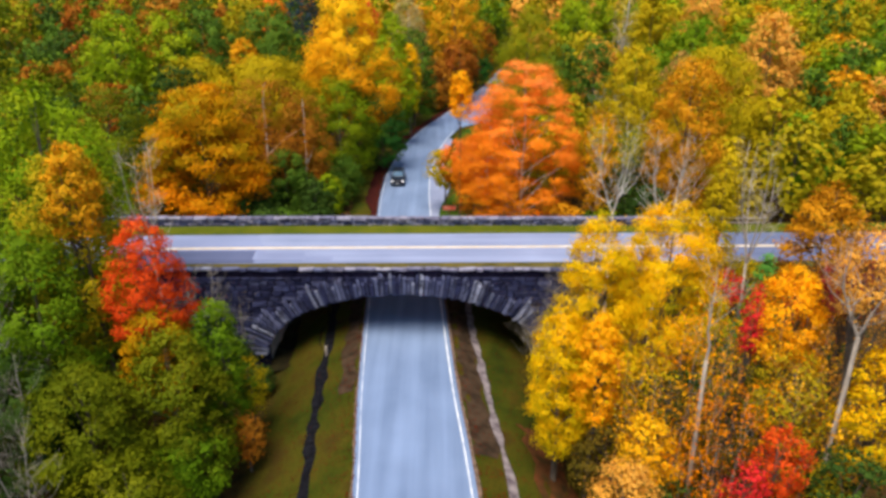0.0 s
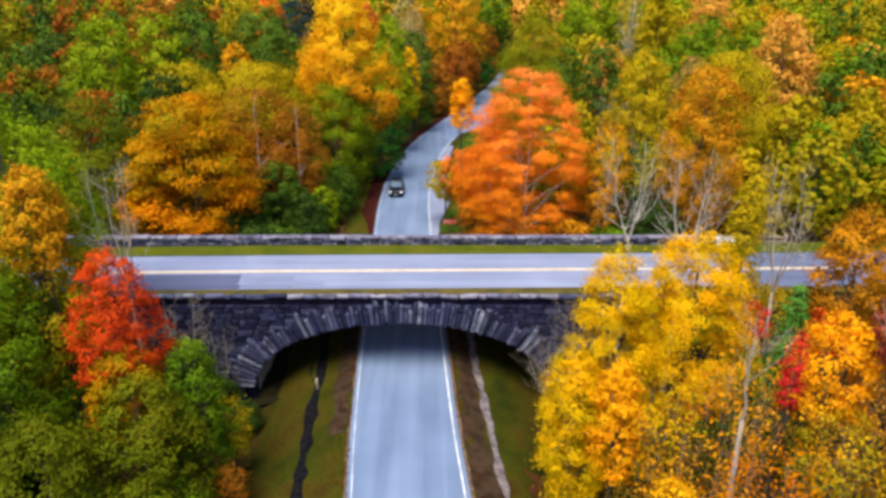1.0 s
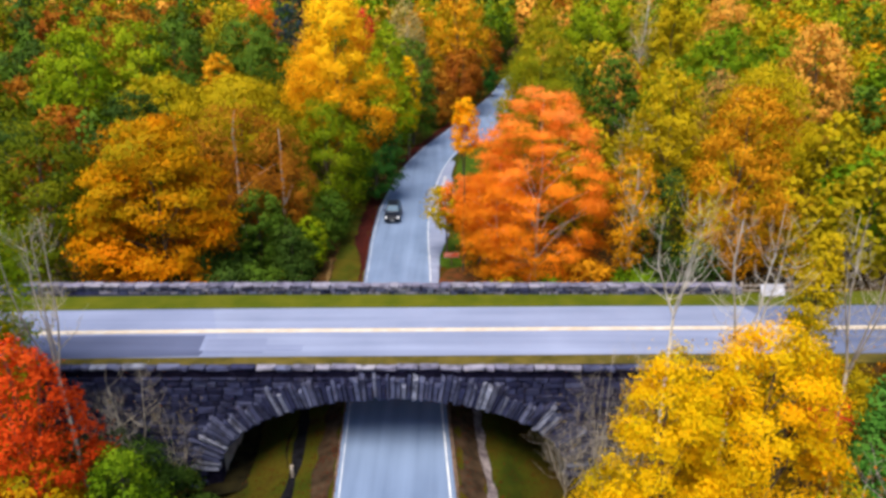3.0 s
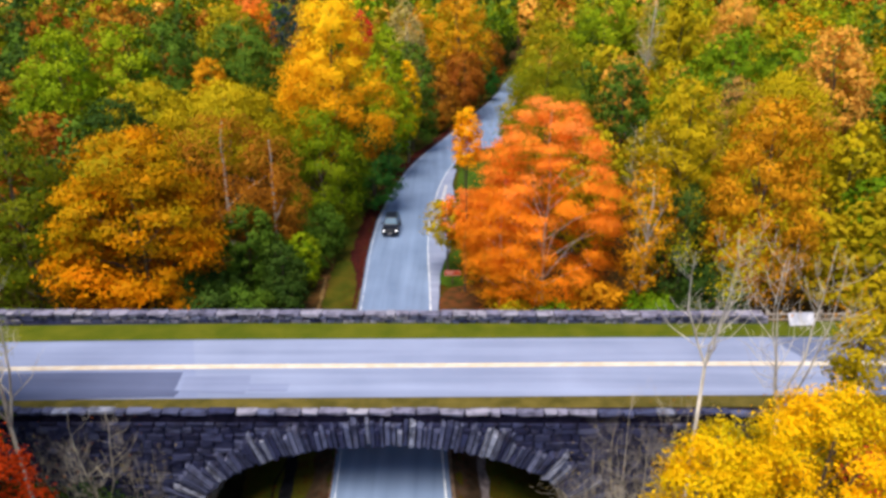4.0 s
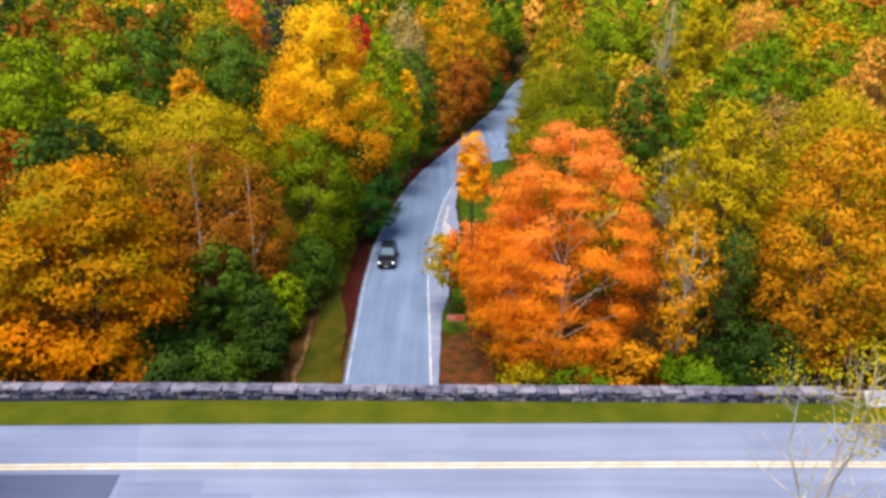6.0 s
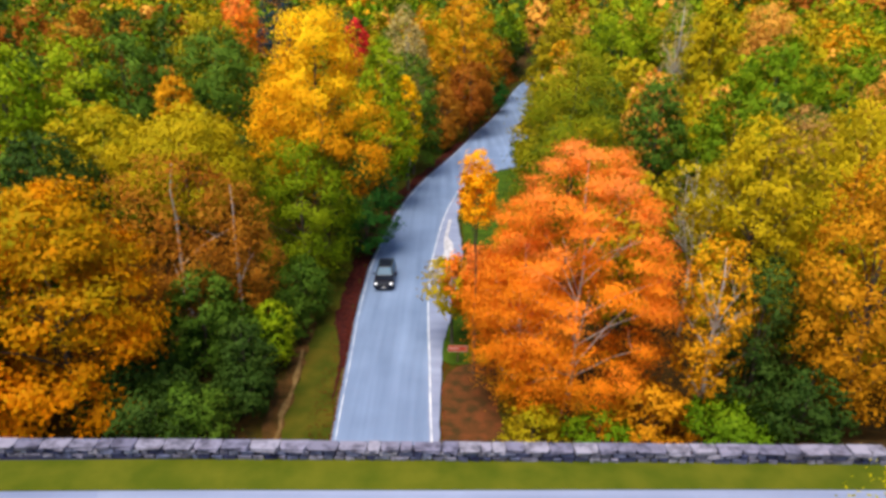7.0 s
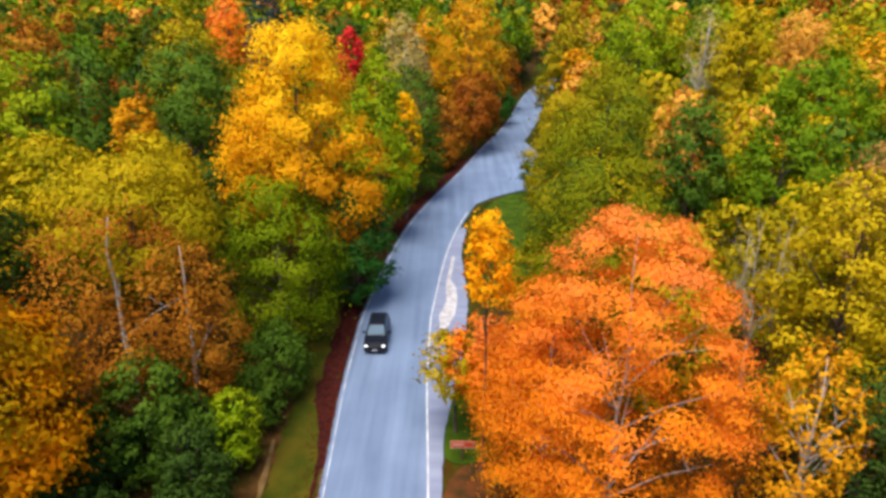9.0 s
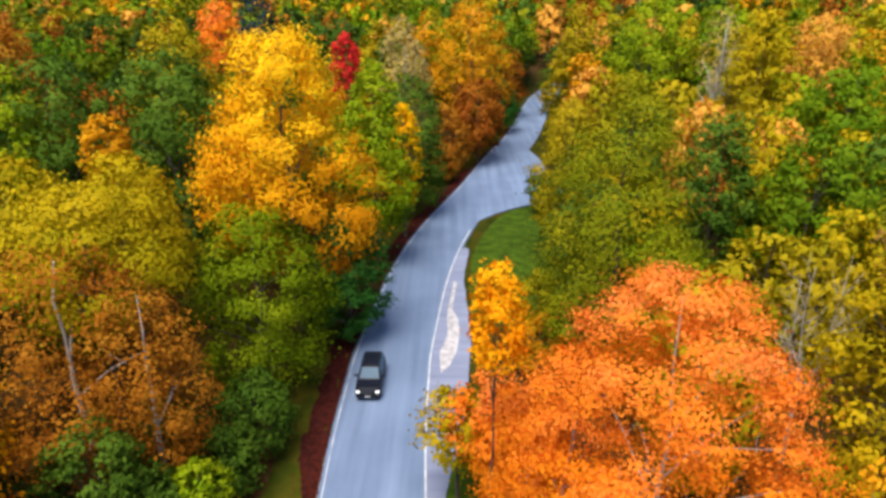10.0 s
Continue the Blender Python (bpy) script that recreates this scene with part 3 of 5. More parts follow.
            (wall_parts if -18.5 < x < 9.5 and z > -0.8 and len(wall_parts) < 290 else wall_rest).append(it)
        x += w
    z += h
for c, s, k, t in wall_parts:
    lay("wall_stone", STONE, c, s, bridge, rng, t)
joined("rubble_stonework", STONE, wall_rest, bridge, "dark rubble stones of the outer spandrel walls")
# parapets: a low near one and a higher far one, both with rough capstones
x = X0
while x < X1:
    w = rng.uniform(0.5, 1.6)
    lay("cap_stone", CAP_STONE if rng.random() < (0.92 if -11 < x < 6.5 else 0.0) else RING_STONE, (x + w / 2, YN - 0.04 + rng.uniform(-0.06, 0.05), 5.52 + rng.uniform(-0.03, 0.05)), (w - 0.04, 0.42, 0.18), bridge, rng, rng.uniform(-0.015, 0.015))
    x += w
part("parapet_core", box_bm(X0, X1, YF - 0.5, YF - 0.08, 5.2, 5.98), MORTAR, bridge)
for z, h in ((5.42, 0.24), (5.68, 0.25)):
    x = X0
    while x < X1:
        w = rng.uniform(0.35, 0.95)
        lay("parapet_stone", RING_STONE if rng.random() < 0.55 else CAP_STONE, (x + w / 2, YF - 0.56 + rng.uniform(-0.03, 0.02), z + h / 2), (w - 0.04, 0.25, h - 0.02), bridge, rng)
        x += w
x = X0
while x < X1:
    w = rng.uniform(0.5, 1.5)
    lay("cap_stone", CAP_STONE, (x + w / 2, YF - 0.62, 6.02 + rng.uniform(-0.02, 0.04)), (w - 0.04, 0.66, 0.2), bridge, rng, rng.uniform(-0.015, 0.015))
    x += w


# ---- trees ----
def profile(shape, s):
    if shape == "cone":
        return (1 - s) ** 0.75 * min(1.0, s / 0.08 + 0.35)
    if shape == "spire":
        return min(1.0, ((1 - s) / 0.77)) ** 0.45 * (0.7 + 0.3 * min(1.0, s / 0.2))
    if shape == "oval":
        return math.sqrt(max(0.0, 1 - (2 * s - 0.85) ** 2 / 1.33)) if s > 0.0 else 0.4
    if shape == "dome":
        return math.sqrt(max(0.0, 1 - max(0.0, s - 0.3) ** 2 / 0.49)) * (0.72 + 0.28 * min(1.0, s / 0.3))
    if shape == "column":
        return (1 - s ** 3) ** 0.5 * (0.75 + 0.25 * min(1, s * 4))
    return math.sqrt(max(0.0, 1 - (2 * s - 1) ** 2))


def crown_points(rs, shape, R, bot, top, leaves, size, bough, flat=0.75, ragged=0.12):
    """Leaves of a crown: boughs spread over the crown's outside, each a lump of sprays, each spray a cloud of leaves."""
    S = np.linspace(0.02, 0.985, 80)
    prof = np.array([profile(shape, v) for v in S])
    H = top - bot
    girth = prof * R + 0.12 * R
    cdf = np.cumsum(girth)
    cdf /= cdf[-1]
    nb = int(max(9, 1.2 * (2 * math.pi * R * H * prof.mean() + math.pi * R * R * 0.5) / (math.pi * bough * bough * (0.5 + 0.5 * flat))))
    lump = rs.uniform(0, 2 * math.pi, 6)
    k = np.arange(nb)
    s = np.interp((k + rs.uniform(0.1, 0.9, nb)) / nb, cdf, S)
    th = k * 2.399963 + rs.normal(0, 0.45, nb)
    p = np.interp(s, S, prof)
    bump = 1 + 0.06 * np.sin(2 * th + lump[0] + 3 * s) + 0.06 * np.sin(3 * th + lump[1] - 5 * s) + 0.04 * np.sin(9 * s + lump[2] + th)
    deep = np.where(rs.uniform(size=nb) < 0.22, rs.uniform(0.35, 0.75, nb), rs.uniform(0.82, 1.04, nb))
    br = bough * rs.uniform(0.7, 1.3, nb)
    r = np.maximum(0.0, R * p * bump - 0.55 * br) * deep
    z = bot + 0.4 * bough * flat + (H - 1.1 * bough * flat) * s
    C = np.stack([r * np.cos(th), r * np.sin(th), z], 1)
    out = np.stack([np.cos(th) * (0.25 + p), np.sin(th) * (0.25 + p), 0.15 + 0.9 * s], 1)
    out /= np.linalg.norm(out, axis=1)[:, None]
    # sprays on the outer and upper side of each bough
    ns = 14
    d = rs.normal(0, 1, (nb, ns, 3)) + 0.9 * out[:, None, :] + np.array([0, 0, 0.45])
    d /= np.maximum(np.linalg.norm(d, axis=2), 0.05)[:, :, None]
    squash = np.array([1.0, 1.0, flat])
    spray = C[:, None, :] + d * squash * (br[:, None] * rs.uniform(0.6, 0.95, (nb, ns)))[:, :, None]
    tone_b, tone_s = rs.uniform(0, 1, nb), rs.uniform(0, 1, (nb, ns))
    w = br ** 2
    wb = rs.choice(nb, size=leaves, p=w / w.sum())
    ws = rs.randint(ns, size=leaves)
    off = rs.normal(0, 1, (leaves, 3))
    off *= (0.25 * br[wb] * np.where(rs.uniform(size=leaves) < ragged, 1.7, 1.0))[:, None] * squash
    P = spray[wb, ws] + off
    loc = (P - C[wb]) / squash
    loc /= np.maximum(np.linalg.norm(loc, axis=1), 0.05)[:, None]
    soft = out[wb] * 0.45 + loc * 1.0 + np.array([0, 0, 0.12]) + rs.normal(0, 0.13, (leaves, 3))
    soft /= np.maximum(np.linalg.norm(soft, axis=1), 0.05)[:, None]
    nr = soft + rs.normal(0, 0.45, (leaves, 3))
    nr /= np.maximum(np.linalg.norm(nr, axis=1), 0.05)[:, None]
    nr *= np.where((soft * nr).sum(1) < 0, -1.0, 1.0)[:, None]
    u = np.cross(nr, rs.normal(0, 1, (leaves, 3)))
    u /= np.maximum(np.linalg.norm(u, axis=1), 0.05)[:, None]
    v = np.cross(nr, u)
    L = size * rs.uniform(0.6, 1.3, leaves)
    a, b = u * (L * 0.62)[:, None], v * (L * 0.42)[:, None]
    sag = nr * (L * 0.12)[:, None]
    tone = 0.65 * tone_b[wb] + 0.35 * tone_s[wb, ws]
    return np.stack([P - a - sag, P - b, P + a - sag, P + b], 1), C, soft, tone


def limbs(rs, h, r0, C, count, lean=(0.0, 0.0), bare=0):
    """Trunk and limbs: tapered tubes from the base to some of the crown's clumps."""
    top = h * 0.93
    k = [Vector((lean[0] * s ** 1.3 * h + rs.normal(0, 0.012) * h * s, lean[1] * s ** 1.3 * h + rs.normal(0, 0.012) * h * s, top * s)) for s in np.linspace(0, 1, 8)]
    paths = [[(Vector((0, 0, -0.4)), r0 * 1.35)] + [(p, r0 * (1 - 0.92 * i / 7)) for i, p in enumerate(k)]]
    for i in rs.permutation(len(C))[:count]:
        c = Vector(C[i])
        s = min(0.9, max(0.18, (c.z / top) * rs.uniform(0.6, 0.85)))
        s = max(0.12, min(s, (c.z - 0.75 * math.hypot(c.x, c.y)) / top))
        f = s * 7
        j = min(6, int(f))
        st = k[j].lerp(k[j + 1], f - j)
        rr = r0 * (1 - 0.92 * s) * 0.55
        md = st.lerp(c, 0.5) + Vector((0, 0, 0.06 * (c - st).length))
        paths.append([(st, rr), (md, rr * 0.65), (c, rr * 0.18)])
        for _ in range(bare):
            q = st.lerp(c, rs.uniform(0.35, 0.95))
            tip = q + Vector((rs.normal(0, 0.55), rs.normal(0, 0.55), rs.uniform(0.5, 1.6)))
            paths.append([(q, rr * 0.35), (q.lerp(tip, 0.5) + Vector((rs.normal(0, 0.1), rs.normal(0, 0.1), 0)), rr * 0.25), (tip, rr * 0.1)])
    return tubes(paths, 6)


def tree(name, label, x, y, top, bot, R, shape, colour, seed, clumps=150, per=38, size=0.34, bark=None, limb=14, r0=None, lean=(0, 0), bare=0, base=None, group="", flat=0.75, bough=0):
    """A tree: its trunk with limbs, and its crown of leaves. top and bot are the crown's heights in the world."""
    g = (land(x, y) if base is None else base) - 0.05
    rs = np.random.RandomState(seed)
    h, b = top - g, max(0.4, bot - g)
    fine = 1.6 if y < 46 else 1.08
    q, C, nr, tone = crown_points(rs, shape, R, b, h, int(clumps * per * fine), size * (0.62 if y < 46 else 0.8), bough or min(1.9, max(0.5, 0.28 * R)), flat)
    q = q + (np.array([lean[0] * h, lean[1] * h, 0]) * (np.clip(q[:, :, 2:3] / h, 0, 1) ** 1.3))
    C = C + np.array([lean[0] * h, lean[1] * h, 0]) * (C[:, 2:3] / h) ** 1.3
    root = tagged(new(name), label, "tree", group)
    root.location = (x, y, g)
    V, F = limbs(rs, h, r0 or 0.013 * h + 0.04, C, limb, lean, bare)
    part_of("trunk", mesh_of("trunk", V, F, bark or BARK_DARK, True), root)
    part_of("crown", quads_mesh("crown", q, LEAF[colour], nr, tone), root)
    return root


G_R, G_L = "roadside trees", "woodland trees"
HERO = [
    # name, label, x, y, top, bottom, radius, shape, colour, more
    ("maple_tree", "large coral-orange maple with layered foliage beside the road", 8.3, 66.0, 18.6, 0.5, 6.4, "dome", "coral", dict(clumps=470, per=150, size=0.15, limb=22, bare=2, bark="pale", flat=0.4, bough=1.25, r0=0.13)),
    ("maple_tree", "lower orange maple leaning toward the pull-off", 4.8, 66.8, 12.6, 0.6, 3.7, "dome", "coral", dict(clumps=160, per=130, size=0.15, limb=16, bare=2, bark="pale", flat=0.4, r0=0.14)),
    ("maple_tree", "broad orange and olive maple behind the parapet", -24.0, 64.0, 16.6, 0.6, 6.1, "dome", "orange", dict(clumps=300, per=92, size=0.32, flat=0.5)),
    ("maple_tree", "moss-green maple at the wood's edge", -32.5, 63.0, 16.6, 1.5, 5.0, "dome", "mossy_olive", dict(clumps=220, per=56, size=0.28, flat=0.5)),
    ("tree", "yellow-green broadleaf tree with a rounded top", -21.3, 79.5, 17.8, 9.0, 5.7, "dome", "yellow_green", dict(clumps=240, per=52, size=0.28)),
    ("tree", "thinning brown-leaved tree with a pale bare trunk", -20.4, 74.5, 16.0, 2.4, 6.0, "dome", "brown", dict(clumps=260, per=44, size=0.22, bark="pale", limb=4, bare=1)),
    ("tree", "slim russet tree with a straight pale trunk", -15.8, 73.4, 14.4, 3.0, 3.2, "oval", "brown", dict(clumps=120, per=44, size=0.22, bark="pale", limb=1, bare=1)),
    ("shrub", "dark green bush crowding the verge", -13.6, 66.4, 6.4, 0.2, 1.9, "oval", "forest_green", dict(clumps=90, per=40, size=0.26)),
    ("shrub", "dark green bush crowding the verge", -15.6, 70.6, 5.6, 0.2, 2.4, "dome", "deep_green", dict(clumps=90, per=40, size=0.26)),
    ("shrub", "dark green bush crowding the verge", -17.0, 59.4, 5.4, 0.2, 2.6, "dome", "forest_green", dict(clumps=90, per=40, size=0.26)),
    ("shrub", "dark green bush crowding the verge", -20.6, 68.6, 6.0, 0.2, 3.0, "dome", "forest_green", dict(clumps=100, per=40, size=0.28)),
    ("tree", "dense green broadleaf tree by the verge", -13.8, 86.0, 14.3, 0.8, 5.1, "oval", "grass_green", dict(clumps=260, per=60, size=0.26)),
    ("tulip_tree", "tall golden-yellow pyramidal tree above the woods", -13.2, 94.5, 25.6, 6.5, 7.1, "spire", "gold", dict(clumps=500, per=54, size=0.29, limb=6)),
    ("evergreen_tree", "dark evergreen with heavy layered boughs beside the road", -8.9, 94.0, 11.0, 0.6, 3.7, "oval", "evergreen", dict(clumps=190, per=44, size=0.3, flat=0.5)),
    ("tree", "slim olive-green tree on the far roadside", -8.4, 111.0, 21.6, 3.5, 4.1, "spire", "leaf_green", dict(clumps=200, per=36, size=0.42)),
    ("tree", "small bright yellow tree between darker crowns", -5.9, 118.0, 16.2, 4.0, 2.0, "oval", "yellow", dict(clumps=60, per=36, size=0.42)),
    ("tree", "grey-brown half-bare tree with upright twigs", -6.6, 131.0, 24.6, 6.0, 4.0, "column", "dusky", dict(clumps=150, per=26, size=0.45, bark="pale", limb=22, bare=2)),
    ("evergreen_tree", "dark green tree leaning over the road bend", -5.6, 127.0, 18.2, 1.5, 4.4, "oval", "deep_green", dict(clumps=170, per=36, size=0.42)),
    ("tree", "orange-gold tree at the road's far bend", 2.6, 164.0, 26.2, 4.0, 7.4, "oval", "rust", dict(clumps=220, per=36, size=0.5)),
    ("tree", "low dark russet tree hanging over the bend", 4.0, 155.0, 14.4, 2.0, 4.7, "dome", "russet", dict(clumps=130, per=34, size=0.5)),
    ("tree", "small crimson treetop among green woods", -14.2, 132.0, 22.6, 14.0, 2.0, "oval", "crimson", dict(clumps=40, per=34, size=0.5)),
    ("tree", "deep green spreading tree in the woods", -27.0, 106.0, 22.6, 6.0, 6.2, "dome", "deep_green", dict(clumps=230, per=38, size=0.45)),
    ("tree", "deep green spreading tree in the woods", -36.5, 103.0, 22.2, 6.0, 6.2, "dome", "deep_green", dict(clumps=220, per=38, size=0.45)),
    ("tree", "green tree with yellowing crown in the woods", -47.4, 98.0, 21.6, 5.0, 5.2, "dome", "leaf_green", dict(clumps=200, per=36, size=0.45)),
    ("tree", "small rusty treetop among greener crowns", -28.7, 97.0, 18.5, 9.0, 2.2, "round", "rust", dict(clumps=70, per=36, size=0.4)),
    ("tree", "low yellow-green crown in the woods", -33.0, 89.0, 16.6, 6.0, 5.0, "dome", "yellow_green", dict(clumps=190, per=38, size=0.4)),
    ("tree", "low yellow-green crown in the woods", -25.0, 91.0, 16.4, 6.0, 4.4, "dome", "yellow_green", dict(clumps=160, per=38, size=0.4)),
    ("tree", "fresh green crown beside the darker trees", -40.0, 100.0, 22.4, 6.0, 4.6, "dome", "leaf_green", dict(clumps=170, per=36, size=0.45)),
    ("tree", "rust-topped olive tree in the distance", -35.1, 127.0, 24.2, 8.0, 5.6, "dome", "olive", dict(clumps=150, per=34, size=0.55)),
    ("evergreen_tree", "dark slate-green conifer far in the woods", -31.0, 152.0, 27.5, 4.0, 4.2, "column", "slate", dict(clumps=110, per=36, size=0.55)),
    ("tree", "bright orange far treetop above the woods", -42.1, 166.0, 26.3, 10.0, 4.4, "oval", "coral", dict(clumps=110, per=30, size=0.6)),
    ("tree", "rusty brown treetop in the woods", -45.7, 112.0, 24.2, 8.0, 4.6, "dome", "brown", dict(clumps=150, per=34, size=0.5)),
    ("tree", "dark grey-green tree in the wood", -30.4, 76.0, 17.0, 3.0, 3.8, "dome", "forest_green", dict(clumps=180, per=38, size=0.36)),
    ("shrub", "dark green young trees behind the parapet", -17.4, 69.5, 8.8, 0.2, 2.6, "oval", "deep_green", dict(clumps=140, per=44, size=0.28)),
    ("shrub", "grey-green bush under the trees behind the parapet", -17.8, 63.6, 4.6, 0.2, 1.9, "oval", "forest_green", dict(clumps=80, per=40, size=0.26)),
    ("shrub", "yellow-green young tree at the verge", -12.9, 71.0, 5.6, 0.2, 1.5, "oval", "leaf_green", dict(clumps=70, per=40, size=0.26)),
    ("shrub", "dark green bush beside the grass verge", -12.6, 79.0, 5.6, 0.2, 2.6, "dome", "deep_green", dict(clumps=100, per=40, size=0.28)),
    ("shrub", "dark green bush low under the trees", -20.5, 63.0, 5.0, 0.2, 3.0, "dome", "forest_green", dict(clumps=110, per=40, size=0.28)),
    # before the bridge, on the near bank
    ("tree", "tall bright green tree on the near bank", -25.8, 40.6, 19.6, 4.0, 4.8, "dome", "leaf_green", dict(clumps=330, per=44, size=0.3)),
    ("tree", "olive tree with an orange-gold top on the near bank", -22.8, 37.2, 16.3, 3.0, 3.3, "dome", "olive", dict(clumps=200, per=44, size=0.28)),
    ("maple_tree", "scarlet-orange young maple before the bridge wall", -17.1, 34.0, 13.2, 5.6, 2.6, "spire", "red", dict(clumps=150, per=44, size=0.2, bough=0.5, bare=1)),
    ("tree", "yellowing green broadleaf tree on the near bank", -18.6, 28.0, 7.7, -1.5, 3.1, "dome", "mossy_olive", dict(clumps=260, per=44, size=0.24)),
    ("tree", "green broadleaf tree below the scarlet maple", -14.8, 30.2, 8.0, -2.0, 2.7, "oval", "mossy_olive", dict(clumps=200, per=44, size=0.26)),
    ("tree", "green sapling crown against the bridge wall", -13.3, 33.6, 8.4, -0.5, 1.6, "column", "moss", dict(clumps=100, per=44, size=0.24)),
    ("shrub", "orange and olive young tree under the scarlet maple", -16.3, 32.4, 8.6, 2.0, 2.0, "oval", "orange", dict(clumps=110, per=40, size=0.24)),
    ("tree", "dense green tree on the near bank", -23.6, 33.6, 12.6, -0.5, 3.5, "dome", "moss", dict(clumps=260, per=44, size=0.28)),
    ("tree", "golden-orange treetop on the near bank", -21.6, 36.2, 16.9, 11.0, 1.6, "dome", "rust", dict(clumps=80, per=38, size=0.26)),
    ("tree", "dense green tree on the near bank", -28.5, 36.5, 13.5, 0.0, 4.0, "dome", "forest_green", dict(clumps=260, per=42, size=0.3)),
    ("tree", "dense dark green tree on the near bank", -23.0, 28.4, 7.4, -0.5, 3.4, "dome", "forest_green", dict(clumps=220, per=42, size=0.28)),
    ("shrub", "green bush at the foot of the near bank", -14.2, 29.0, 3.2, -1.5, 2.4, "dome", "moss", dict(clumps=110, per=40, size=0.24)),
    ("shrub", "green bush at the foot of the near bank", -15.5, 25.0, 4.0, -1.5, 2.8, "dome", "mossy_olive", dict(clumps=130, per=40, size=0.24)),
    ("shrub", "rust-brown bush on the grassy bank", -11.8, 32.0, 1.4, -1.6, 1.1, "dome", "brown", dict(clumps=40, per=30, size=0.2)),
    ("shrub", "dark green ivy and brush against the wall", -17.2, 39.8, 4.2, -1.5, 2.6, "dome", "forest_green", dict(clumps=100, per=36, size=0.24)),
    ("shrub", "dark green brush at the foot of the arch", -15.6, 41.6, 0.6, -3.2, 1.7, "dome", "forest_green", dict(clumps=60, per=36, size=0.24)),
    ("shrub", "dark green brush at the foot of the arch", -13.6, 40.6, -0.8, -3.2, 1.3, "dome", "forest_green", dict(clumps=45, per=36, size=0.24)),
    ("shrub", "dark green brush at the foot of the arch", -18.6, 41.4, 1.6, -3.2, 1.8, "dome", "forest_green", dict(clumps=60, per=36, size=0.24)),
    ("shrub", "red-leaved low shrub below the upper road", 18.6, 38.4, 8.0, 5.4, 1.2, "round", "crimson", dict(clumps=26, per=26, size=0.22)),
    ("shrub", "red-leaved low shrub below the upper road", 22.0, 36.4, 8.6, 5.0, 1.5, "round", "red", dict(clumps=40, per=26, size=0.22)),
    ("shrub", "dark green brush against the bridge wall", -24.2, 42.2, 4.6, -1.0, 1.8, "dome", "forest_green", dict(clumps=70, per=36, size=0.24)),
    ("shrub", "dark green brush against the bridge wall", -21.6, 41.6, 3.0, -1.5, 1.8, "dome", "forest_green", dict(clumps=70, per=36, size=0.24)),
    ("shrub", "dull brown brush under the yellow maple", 8.8, 27.0, 4.6, -0.5, 2.2, "dome", "umber", dict(clumps=80, per=32, size=0.22, bare=1)),
    ("shrub", "olive brush under the yellow maple", 7.4, 33.4, 3.6, -1.0, 1.7, "dome", "olive", dict(clumps=60, per=34, size=0.22)),
    ("shrub", "golden brush under the yellow maple", 9.6, 25.0, 6.6, 2.0, 1.5, "dome", "gold", dict(clumps=70, per=30, size=0.2, bare=1)),
    ("shrub", "small yellow-leaved sapling at the bank's foot", -12.6, 36.0, 3.0, -1.2, 1.2, "oval", "yellow_green", dict(clumps=40, per=34, size=0.22)),
    ("maple_tree", "glowing yellow maple beside the lower road", 8.2, 31.6, 14.3, 1.6, 2.9, "spire", "yellow", dict(clumps=260, per=92, size=0.165, limb=26, bare=2, bough=0.62)),
    ("maple_tree", "tall yellow maple behind the twiggy shrubs", 12.6, 33.2, 14.3, 4.2, 3.3, "dome", "yellow", dict(clumps=290, per=92, size=0.165, limb=24, bare=2, bough=0.7)),
    ("maple_tree", "low yellow-green maple boughs over the verge", 6.4, 30.0, 9.6, 0.4, 1.8, "oval", "yellow", dict(clumps=110, per=84, size=0.17, limb=12, bare=1)),
    ("shrub", "orange-gold young maple before the yellow one", 8.0, 28.6, 10.0, 3.4, 1.2, "oval", "flame", dict(clumps=80, per=46, size=0.2, limb=10, bare=1, bough=0.4)),
    ("maple_tree", "yellow maple leaning over the near bank", 18.6, 23.0, 11.6, 5.0, 1.7, "oval", "yellow", dict(clumps=90, per=46, size=0.22, bare=1)),
    ("maple_tree", "orange-gold maple on the near bank", 16.3, 27.0, 13.2, 8.0, 1.95, "dome", "flame", dict(clumps=100, per=46, size=0.2, limb=16, bare=3, bough=0.5)),
    ("shrub", "scarlet and crimson shrub on the near bank", 13.6, 21.0, 9.0, 5.2, 1.05, "round", "red", dict(clumps=34, per=40, size=0.18, bare=2, bough=0.4)),
    ("shrub", "crimson young tree between yellow crowns", 14.3, 26.5, 12.6, 8.9, 0.45, "column", "crimson", dict(clumps=24, per=36, size=0.18, bough=0.3)),
    ("shrub", "orange shrub at the foot of the near bank", 7.2, 20.2, 7.9, 3.0, 1.5, "round", "peach", dict(clumps=70, per=40, size=0.18)),
    ("shrub", "brown thinning shrub with bare twigs", 11.4, 27.4, 7.0, 0.0, 2.6, "dome", "umber", dict(clumps=90, per=30, size=0.2, limb=14, bare=2)),
    ("shrub", "dark red leafed young tree on the bank", 18.2, 26.0, 14.1, 11.4, 1.25, "oval", "wine", dict(clumps=60, per=44, size=0.2, bare=1)),
    ("tree", "peach-orange treetop on the near bank", 17.6, 24.2, 16.2, 12.0, 1.4, "oval", "peach", dict(clumps=60, per=34, size=0.2, bare=1)),
    ("shrub", "dark green brush on the near bank", 16.2, 20.0, 8.6, 1.0, 2.2, "dome", "forest_green", dict(clumps=110, per=34, size=0.24)),
    ("shrub", "dark green brush behind the leafless twigs", 12.4, 29.6, 6.4, -0.5, 2.4, "dome", "forest_green", dict(clumps=90, per=34, size=0.24)),
